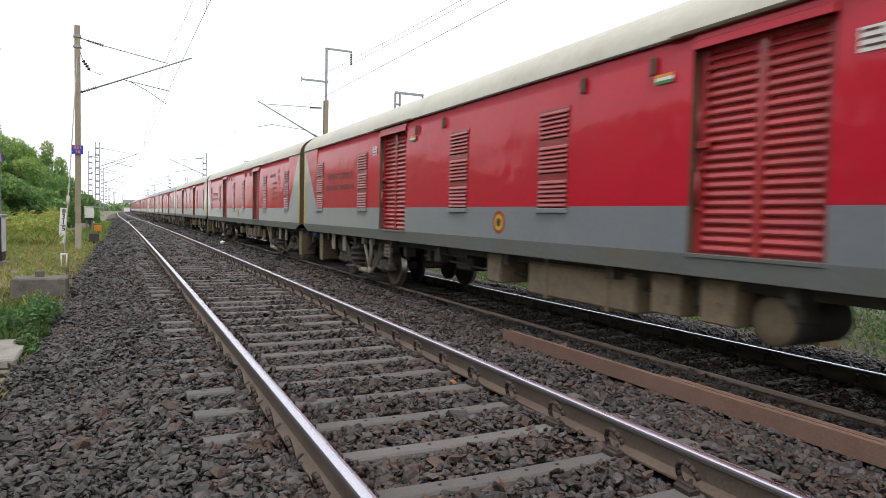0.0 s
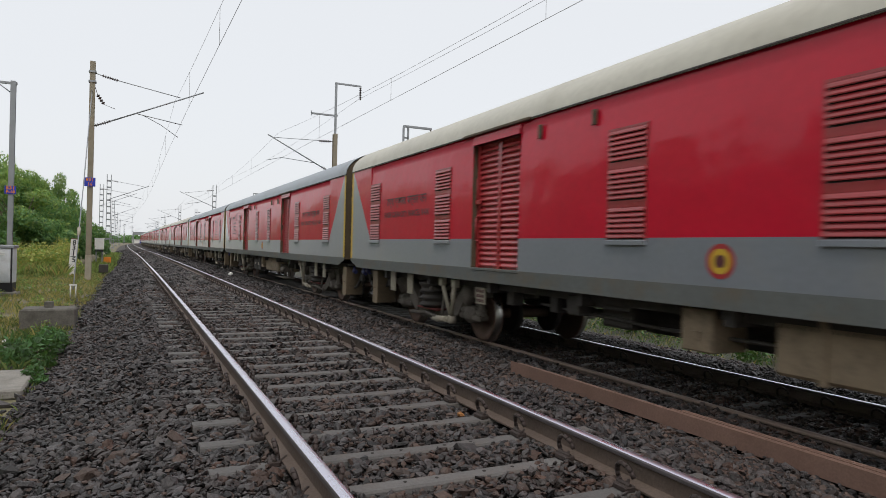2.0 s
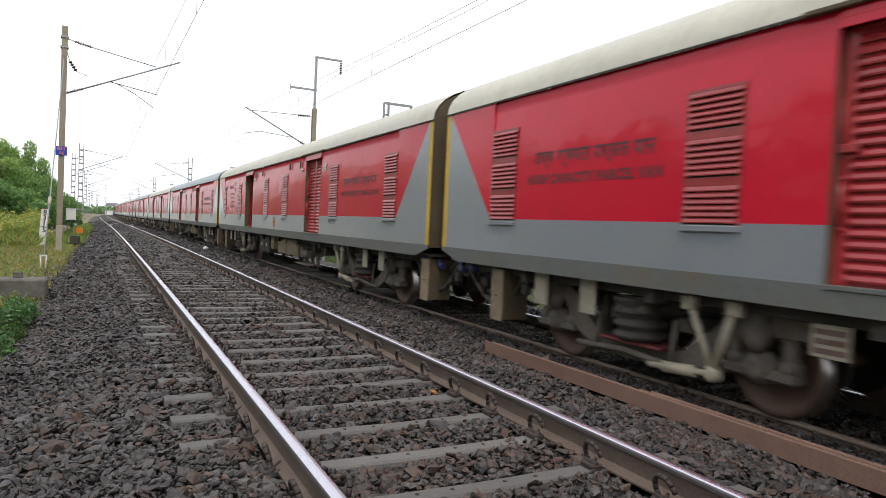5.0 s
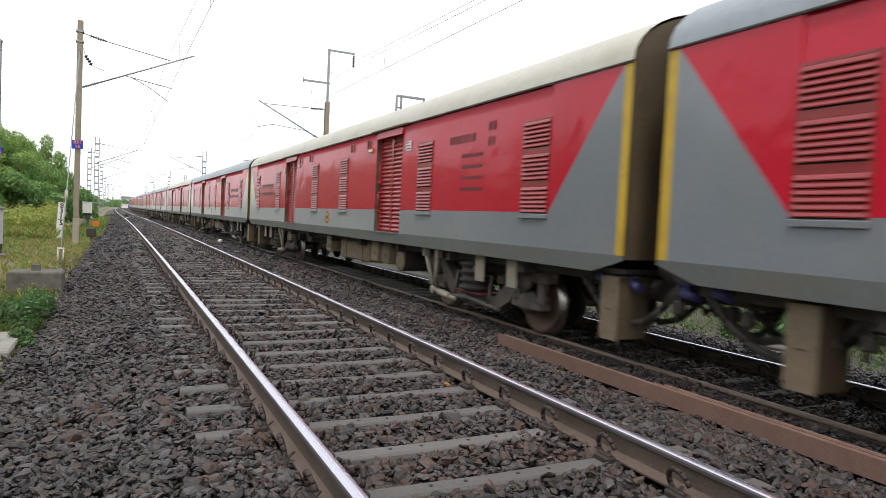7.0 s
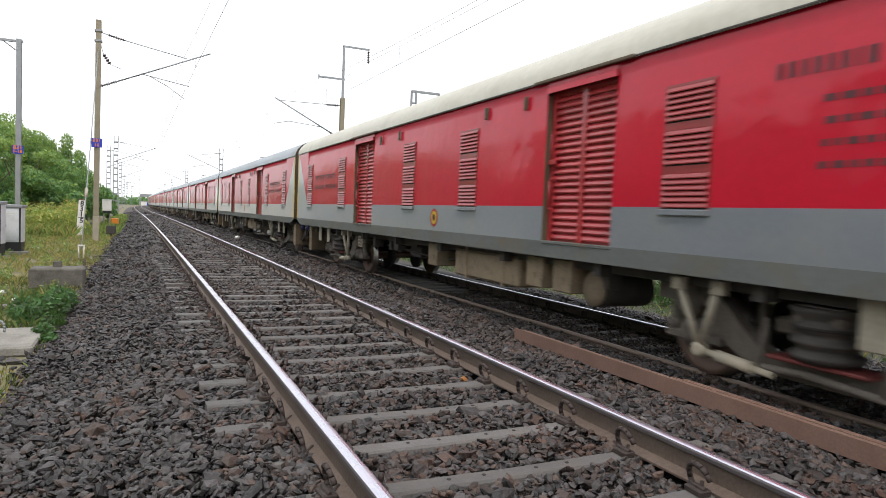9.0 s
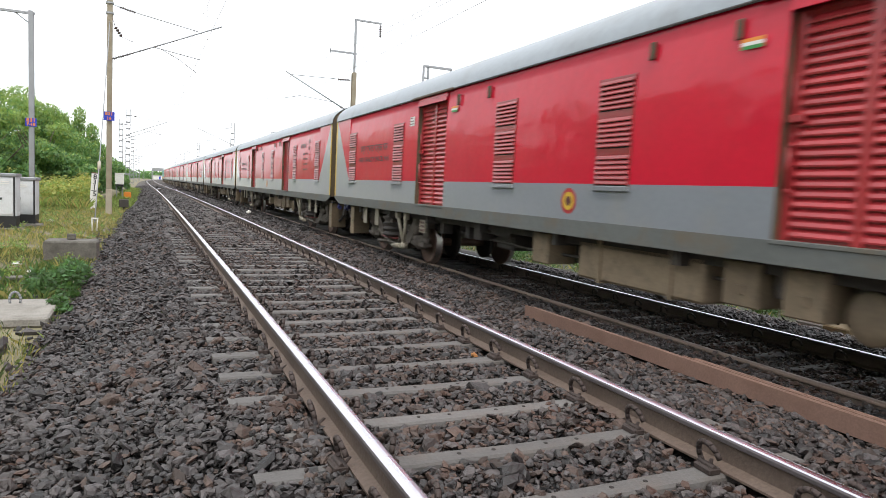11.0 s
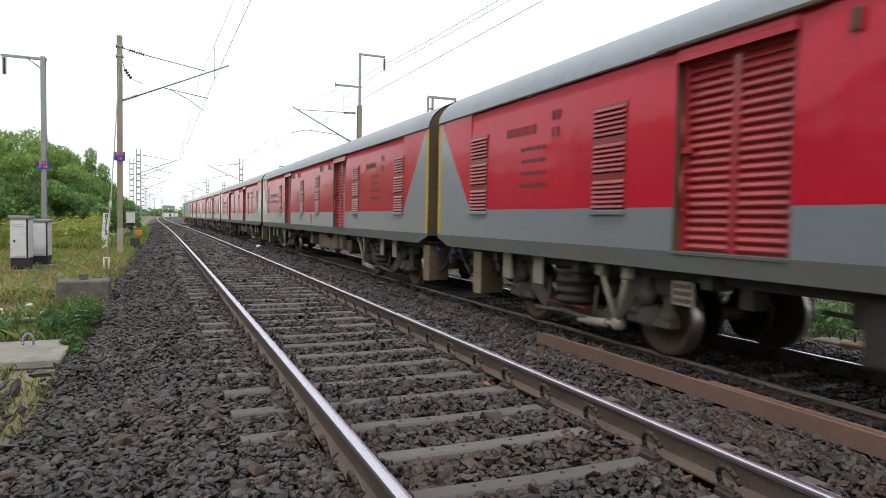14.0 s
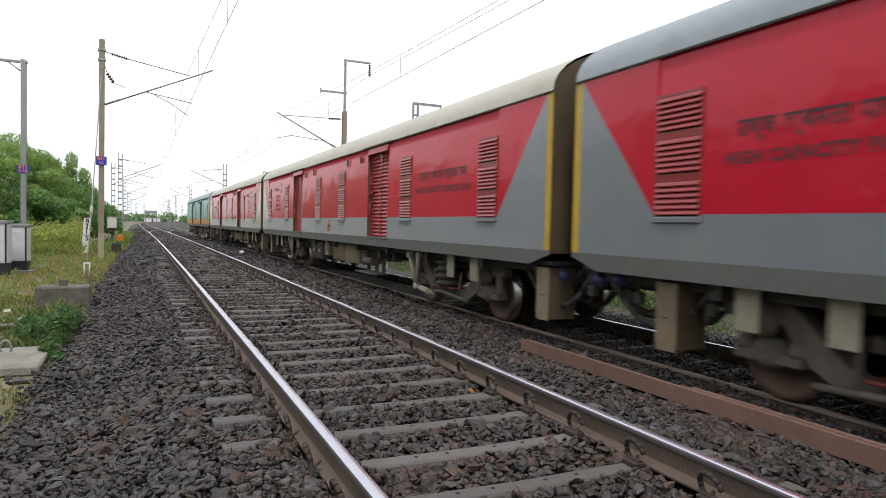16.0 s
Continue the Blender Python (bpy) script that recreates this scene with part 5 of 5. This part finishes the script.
def point_box():
    b = thing("lineside_box", -1.95, 50, GROUND, "small white equipment box on a stand", "cabinet")
    sub("box", lambda bm: box(bm, -0.28, -0.25, 1.0, 0.28, 0.25, 1.72, bevel=0.02), WHITE, b)
    sub("lid", lambda bm: box(bm, -0.31, -0.28, 1.72, 0.31, 0.28, 1.77), WHITE, b)
    sub("base", lambda bm: box(bm, -0.24, -0.22, 0.86, 0.24, 0.22, 1.0), BLACK, b, "black base")
    for x in (-0.18, 0.18):
        sub("leg", lambda bm: box(bm, x - 0.04, -0.04, 0, x + 0.04, 0.04, 0.86), GALV, b)
    c = thing("orange_cover", -1.45, 50, GROUND, "orange painted equipment cover in the grass", "cover")
    sub("hood", lambda bm: box(bm, -0.22, -0.2, 0, 0.22, 0.2, 0.5, bevel=0.02), ORANGE, c)
    d = thing("junction_box", -1.15, 34.5, GROUND, "dark steel junction box on a leg beside the mast", "box")
    sub("box", lambda bm: box(bm, -0.2, -0.15, 0.12, 0.2, 0.15, 0.5, bevel=0.02), UNDER, d)
    sub("leg", lambda bm: box(bm, -0.04, -0.04, 0, 0.04, 0.04, 0.12), UNDER, d)


plinth()
slab()
km_post()
point_box()
pipe = thing("cable_pipe", -1.45, 11.2, GROUND + 0.06, "pale pipe lying across the grass", "pipe")
sub("pipe", lambda bm: [tube(bm, (0, 0, 0), (-3.2, -0.2, 0), 0.032, seg=10), box(bm, -3.2, 0.03, -0.06, 0, 0.09, -0.02)], OLD_CONCRETE, pipe)
for x, y, r in ((-2.1, 13.2, 0.12), (-2.45, 12.6, 0.09), (-1.9, 11.6, 0.07), (-2.3, 10.2, 0.08), (-1.1, 50.5, 0.3), (-3.0, 24.9, 0.14), (-1.75, 12.2, 0.06), (-1.8, 7.6, 0.05)):
    b = thing("litter", x, y, GROUND + 0.02, "crumpled white plastic litter in the grass", "litter", "scraps of litter", rz=x * 90)
    bm = bmesh.new()
    bmesh.ops.create_icosphere(bm, subdivisions=2, radius=r)
    for v in bm.verts:
        v.co *= 0.75 + 0.5 * noise.noise(v.co * (4 / r * 0.1) + Vector((x, y, 0)))
        v.co.z *= 0.45
    part("scrap", bm, WHITE, b)
for x, y, z, s, m, lab in ((2.44, 4.72, -0.17, 0.04, OCHRE, "orange-stained stone beside a rail clip"), (3.95, 30.0, -0.18, 0.14, WHITE, "whitewashed marker stone between the tracks"), (0.62, 3.98, -0.2, 0.06, RUST, "reddish-brown stone by the rail")):
    b = thing("marked_stone", x, y, z, lab, "stone")
    bm = bmesh.new()
    bmesh.ops.create_icosphere(bm, subdivisions=1, radius=s)
    for v in bm.verts:
        v.co *= 0.8 + 0.4 * noise.noise(v.co * 30)
        v.co.z *= 0.7
    part("stone", bm, m, b)


# ---- plants ----
SCRUB_LIGHT = leaf("yellow-green drying scrub", (0.36, 0.36, 0.12))
BUSH_LEAF = leaf("deep green weed leaves", (0.06, 0.12, 0.04))
GRASS_DIM = leaf("dull olive grass", (0.06, 0.085, 0.035))

def leaves(name, centres, radii, count, size, mats, seed, parent=None, squash=0.75):
    """Folded leaf clumps thrown over many overlapping lobes, thin towards their edges."""
    rng = np.random.default_rng(seed)
    c, r = np.array(centres), np.array(radii)
    pick = rng.choice(len(c), count, p=r ** 2 / (r ** 2).sum())
    d = rng.normal(size=(count, 3))
    d /= np.linalg.norm(d, axis=1)[:, None]
    dist = rng.beta(5, 1.6, count) * (1 + 0.16 * np.sin(d[:, 0] * 7 + pick) * np.cos(d[:, 2] * 6 + pick * 2))
    p = c[pick] + d * (r[pick] * dist)[:, None] * np.array([1, 1, squash])
    u = rng.normal(size=(count, 3))
    u /= np.linalg.norm(u, axis=1)[:, None]
    w = np.cross(u, d + rng.normal(0, 0.5, (count, 3)))
    w /= np.linalg.norm(w, axis=1)[:, None] + 1e-6
    s = (size * rng.uniform(0.5, 1.3, count))[:, None]
    v = np.stack([p - u * s, p + w * s * 0.42, p + u * s, p - w * s * 0.42], 1).reshape(-1, 3)
    f = np.arange(count * 4).reshape(-1, 4)
    # Darker leaf tones sit low, lighter ones on top: light from above, in colour.
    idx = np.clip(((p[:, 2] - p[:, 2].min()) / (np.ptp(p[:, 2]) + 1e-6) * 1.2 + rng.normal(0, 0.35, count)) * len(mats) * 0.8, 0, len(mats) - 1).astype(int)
    ob = raw(name, v, f, mats, idx)
    if parent:
        ob.parent = parent
    return ob


def tree(seed, height, spread, label, count=16500, size=0.105):
    rng = random.Random(seed)
    b = thing("tree", 0, 0, 0, label, "tree", "lineside trees")
    bm = bmesh.new()
    tube(bm, (0, 0, -0.2), (0.1, 0.05, height * 0.3), 0.14, 0.1, 8)
    tips = []
    for i in range(7):
        a = i * 0.9 + rng.uniform(-0.3, 0.3)
        q = (spread * 0.55 * math.cos(a), spread * 0.55 * math.sin(a), height * rng.uniform(0.5, 0.85))
        tube(bm, (0.1, 0.05, height * 0.28), q, 0.045, 0.015, 6)
        tips.append(q)
    part("trunk", bm, BARK, b)
    c, r = [], []
    for i in range(44):
        a, k = rng.uniform(0, 6.28), rng.uniform(0.05, 1) ** 0.5
        top = 1 - 0.55 * k ** 2
        z = height * rng.uniform(0.25, 0.93) * top + 0.25
        c.append((spread * k * math.cos(a), spread * k * math.sin(a), z))
        r.append(rng.uniform(0.4, 0.9) * spread * 0.3)
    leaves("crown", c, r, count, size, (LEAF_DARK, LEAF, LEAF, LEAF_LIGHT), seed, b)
    return b


SHAPES = [tree(11, 5.4, 3.0, "dense green lineside tree behind tall grass"), tree(12, 6.2, 3.4, "tall bushy green tree with an uneven crown"), tree(13, 4.4, 2.6, "low spreading green tree with small leaves"), tree(14, 5.8, 3.2, "sparser green tree for far-off and unseen places", 6500, 0.17)]
SPOTS = [(-5.1, 49.5, 1, 0.86, 0.66), (-4.45, 50.5, 0, 0.95, 0.5), (-6.6, 51.0, 0, 1.02, 0.7), (-8.2, 49, 1, 0.92, 0.8), (-3.5, 56, 2, 0.68, 0.8), (-3.3, 66, 2, 0.66, 0.8), (-4.6, 71, 0, 0.8, 0.6), (-9.0, 44, 0, 1.0), (-5.9, 47, 1, 0.86), (-5.3, 54, 1, 0.84), (-6.8, 51, 1, 0.92), (-3.9, 76, 2, 0.42), (-11.5, 41, 1, 1.0), (-7.3, 41, 2, 1.05), (-12, 50, 0, 1.2), (-15, 44, 1, 1.05), (-8.6, 52, 1, 1.05), (-18, 38, 0, 1.1), (-22, 45, 1, 1.2), (-5.9, 43, 2, 0.98),
         (-14, 62, 1, 1.2), (-26, 52, 0, 1.3), (-20, 66, 1, 1.3), (-10.5, 60, 0, 1.1), (-11, 72, 2, 1.0), (-13, 88, 2, 1.0), (-16, 110, 0, 0.9), (-18, 140, 1, 0.9), (-7.0, 62, 2, 1.0), (-6.1, 70, 2, 0.85), (-5.6, 80, 2, 0.55), (-6.2, 90, 2, 0.5), (-8, 82, 2, 0.9),
         # Unseen trees beside and behind the viewer, added for dark reflections in the vans.
         (-18, 29, 1, 1.3), (-16, 23, 1, 1.25), (-15.5, 35, 0, 1.3), (-17, 17, 0, 1.5), (-16, 8, 1, 1.35), (-16, -1, 0, 1.5), (-16, -10, 1, 1.3), (-18, -20, 0, 1.25), (-16, -30, 1, 1.2), (-24, 2, 1, 1.4), (-24, -14, 0, 1.4), (-25, 18, 1, 1.4)]
used = set()
for x, y, k, s, *narrow in SPOTS:
    slim = narrow[0] if narrow else 1.0
    if y > 58 or y < 30:
        s, k = s * (0.93, 1.07, 0.76)[k], 3
    m = pose(x, y, GROUND - 0.15, 0, 0, (x * 37 + y * 11) % 360)
    t = SHAPES[k] if k not in used else copy_thing(SHAPES[k], m)
    used.add(k)
    t.matrix_basis = m @ Matrix.Diagonal((s * slim * 1.1, s * slim * 1.1, s * 1.17, 1))


def blades(name, area, count, h0, h1, width, mats, seed, label, ground=GROUND, clump=0.0, keep=None):
    rng = np.random.default_rng(seed)
    x, y = rng.uniform(area[0], area[1], count), rng.uniform(area[2], area[3], count)
    if clump:
        k = (np.sin(x * 2.3 + 1) * np.cos(y * 1.7) + np.sin(x * 5.1 + y * 3.7) * 0.6 + rng.normal(0, 0.5, count)) > clump
        x, y = x[k], y[k]
    if keep is not None:
        k = keep(x, y)
        x, y = x[k], y[k]
    n = len(x)
    h = rng.uniform(h0, h1, n)
    a = rng.uniform(0, 2 * np.pi, n)
    lean = rng.normal(0, 0.38, (n, 2)) * h[:, None]
    w = width * rng.uniform(0.6, 1.4, n)
    z = np.full(n, ground) - 0.035
    p0 = np.stack([x - np.cos(a) * w, y - np.sin(a) * w, z], 1)
    p1 = np.stack([x + np.cos(a) * w, y + np.sin(a) * w, z], 1)
    m0 = np.stack([x + lean[:, 0] * 0.35 - np.cos(a) * w * 0.8, y + lean[:, 1] * 0.35 - np.sin(a) * w * 0.8, z + h * 0.6], 1)
    tip = np.stack([x + lean[:, 0], y + lean[:, 1], z + h], 1)
    v = np.stack([p0, p1, tip, m0], 1).reshape(-1, 3)
    ob = raw(name, v, np.arange(n * 4).reshape(-1, 4), mats, rng.integers(0, len(mats), n))
    return tagged(ob, label, "grass", kind="stuff")


def off_slab(x, y):
    return ~((x > -2.15) & (x < -0.98) & (y > 8.1) & (y < 9.4)) & ~((x > -1.84) & (x < -0.9) & (y > 14.05) & (y < 14.75))


blades("grass_verge", (-4.5, -0.9, 5.5, 16), 26000, 0.03, 0.11, 0.004, (GRASS, GRASS_DRY, GRASS_DIM), 21, "short patchy green and straw-coloured grass beside the ballast", clump=-0.3, keep=off_slab)
blades("grass_field", (-9.0, -0.95, 15, 36), 46000, 0.03, 0.13, 0.007, (GRASS, GRASS_DRY, GRASS_DRY), 22, "short sunlit grass around the masts", clump=-0.5, keep=off_slab)
blades("grass_strip", (-2.4, -0.9, 36, 90), 14000, 0.08, 0.3, 0.02, (GRASS, LEAF_LIGHT), 25, "rough green grass along the track")
def thicket():
    """Mounds of tall drying grass and scrub below the trees."""
    rng = np.random.default_rng(23)
    c, r = [], []
    for i in range(420):
        x, y = rng.uniform(-14, -2.9), rng.uniform(35.8, 43)
        h = 0.55 + 0.75 * min(1, (y - 35) / 4) * rng.uniform(0.6, 1.2)
        for k in range(2):
            c.append((x + rng.normal(0, 0.2), y + rng.normal(0, 0.3), GROUND + h * (0.25 + 0.6 * k)))
            r.append(rng.uniform(0.28, 0.55))
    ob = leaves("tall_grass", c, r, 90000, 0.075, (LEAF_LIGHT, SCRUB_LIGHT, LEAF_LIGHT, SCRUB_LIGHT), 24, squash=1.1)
    tagged(ob, "tall drying yellow-green grass and scrub below the trees", "grass", kind="stuff")


thicket()
blades("tall_grass_edge", (-14.0, -2.6, 33.5, 37.5), 14000, 0.15, 0.6, 0.007, (GRASS_DRY, LEAF_LIGHT, GRASS), 28, "knee-high drying grass at the field's edge", clump=-0.2)
blades("weeds", (-3.8, -1.15, 9.2, 13.0), 5000, 0.06, 0.22, 0.007, (BUSH_LEAF, GRASS), 24, "low green weeds between the slabs", clump=0.3, keep=off_slab)
blades("grass_beyond", (11.0, 18.0, 1.0, 45), 26000, 0.05, 0.2, 0.006, (GRASS_DIM, GRASS, GRASS_DRY), 26, "rough olive grass beyond the train", ground=-1.08, clump=-0.2)


def scrub():
    """Low weeds and scrub on the bank beyond the train."""
    rng = np.random.default_rng(61)
    c, r = [], []
    for i in range(420):
        x, y = 11.2 + 6 * rng.random() ** 1.3, rng.uniform(1.5, 42)
        c.append((x, y, -1.05 + 0.1 * (x - 11)))
        r.append(rng.uniform(0.12, 0.32) + 0.05 * (x - 11))
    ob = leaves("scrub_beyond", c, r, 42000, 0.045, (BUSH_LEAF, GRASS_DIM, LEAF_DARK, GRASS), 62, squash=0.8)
    tagged(ob, "low dusty green weeds and scrub beyond the train", "weeds", kind="stuff")


scrub()


def tufts():
    rng = np.random.default_rng(52)
    c, r = [], []
    for i in range(150):
        x, y = rng.uniform(-5.2, -1.05), rng.uniform(9.5, 33)
        if not (x > -2.3 and 8 < y < 15 and rng.random() < 0.4):
            c.append((x, y, GROUND + 0.03))
            r.append(rng.uniform(0.06, 0.22))
    ob = leaves("weed_tufts", c, r, 9000, 0.035, (GRASS_DRY, LEAF, GRASS, LEAF_LIGHT), 53, squash=0.9)
    tagged(ob, "scattered green and straw-coloured weed tufts in the grass", "weeds", kind="stuff")


tufts()
blades("straw", (-7.0, -1.0, 9, 34), 3600, 0.1, 0.3, 0.004, (GRASS_DRY, GRASS), 27, "thin dry stalks standing in the grass", clump=0.5, keep=off_slab)


def bush(x, y, lobes, seed, label, size=0.045, count=1500):
    b = thing("bush", x, y, GROUND, label, "bush", "low bushes")
    bm = bmesh.new()
    for c, r in lobes:
        tube(bm, (c[0] * 0.3, c[1] * 0.3, -0.05), (c[0], c[1], c[2]), 0.01, 0.005, 5)
    part("stem", bm, BARK, b)
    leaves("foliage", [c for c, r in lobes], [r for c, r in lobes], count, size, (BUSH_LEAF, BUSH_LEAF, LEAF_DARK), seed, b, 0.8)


bush(-1.12, 10.4, [((0, 0, 0.16), 0.25), ((0.12, 0.4, 0.2), 0.26), ((-0.2, -0.4, 0.1), 0.2), ((0.15, -0.65, 0.06), 0.17), ((-0.3, 0.25, 0.12), 0.2)], 31, "leafy green bush spilling onto the ballast")
bush(-1.0, 8.9, [((0, 0.1, 0.06), 0.13), ((0.1, -0.3, 0.04), 0.1)], 32, "small green weed at the slab's edge", 0.035, 420)
bush(-1.95, 9.9, [((0, 0, 0.1), 0.2), ((-0.3, 0.1, 0.08), 0.18)], 33, "low green weeds beside the slab", 0.04, 600)
for x, y, s in ((12.5, 9, 1), (13.5, 14, 2), (12.2, 19, 3), (14, 24, 4), (13, 5, 5)):
    bush(x, y, [((0, 0, -0.3), 0.5), ((0.5, 0.6, -0.35), 0.45), ((-0.4, 0.9, -0.4), 0.4)], 40 + s, "green bush beyond the train", 0.08, 700)


def paper():
    """A folded sheet blown along by the train."""
    b = thing("paper_scrap", 5.2, 20, -0.3, "crumpled white paper sheet blown along beside the train", "litter")
    bm = bmesh.new()
    quad(bm, ((-0.16, -0.1, 0), (0.02, -0.12, 0.05), (0.03, 0.1, 0.06), (-0.15, 0.12, 0.0)))
    quad(bm, ((0.02, -0.12, 0.05), (0.15, -0.1, 0.19), (0.16, 0.09, 0.2), (0.03, 0.1, 0.06)))
    bmesh.ops.remove_doubles(bm, verts=bm.verts, dist=1e-4)
    bmesh.ops.solidify(bm, geom=bm.faces, thickness=0.003)
    part("sheet", bm, WHITE, b)
    return b


def bolted_plinth():
    """Low concrete plinth in two blocks with bolts, beyond the train."""
    b = thing("concrete_plinth", 10.45, 7.25, -0.98, "low weathered concrete plinth with rusty bolts, beyond the train", "plinth")
    sub("block", lambda bm: box(bm, -0.25, -0.45, 0, 0.25, 0.0, 0.26, bevel=0.02), OCHRE_BLOCK, b, "ochre-stained block")
    sub("block", lambda bm: box(bm, -0.25, 0.02, 0, 0.25, 0.5, 0.24, bevel=0.02), MOSSY, b)
    for y in (-0.3, -0.1, 0.15, 0.35):
        sub("bolt", lambda bm: tube(bm, (0, y, 0.26), (0, y, 0.42), 0.018, seg=8), CLIP, b)


bolted_plinth()
SCRAP = paper()


# ---- far end of the line ----
def gantry():
    b = thing("signal_gantry", 4, 430, GROUND, "distant steel signal gantry across the tracks", "gantry")
    for x in (-3, 3):
        sub("leg", lambda bm: box(bm, x - 0.25, -0.25, 0, x + 0.25, 0.25, 5.6), GALV, b)
    sub("beam", lambda bm: box(bm, -3.4, -0.4, 5.2, 3.4, 0.4, 7.0), GALV, b)


def hut(x, y, w, h, label):
    b = thing("trackside_hut", x, y, GROUND, label, "hut", "distant huts")
    sub("walls", lambda bm: box(bm, -w / 2, -2, 0, w / 2, 2, h), WHITE, b)
    sub("roof", lambda bm: box(bm, -w / 2 - 0.3, -2.3, h, w / 2 + 0.3, 2.3, h + 0.25), OLD_CONCRETE, b)
    sub("door", lambda bm: box(bm, -0.5, -2.03, 0, 0.5, -2.0, 2.1), BLUE, b)


gantry()
hut(5, 445, 9, 2.6, "distant white trackside hut")
hut(33, 430, 8, 4, "distant white trackside hut")


def woods():
    rng = np.random.default_rng(77)
    c, r = [], []
    for i in range(150):
        x = rng.uniform(-160, 190)
        c.append((x, rng.uniform(520, 600), rng.uniform(0.5, 5)))
        r.append(rng.uniform(3, 6))
    ob = leaves("far_woods", c, r, 26000, 1.0, (LEAF_DARK, LEAF), 78)
    tagged(ob, "low distant belt of trees on the horizon", "woods", kind="stuff")


woods()


motions()
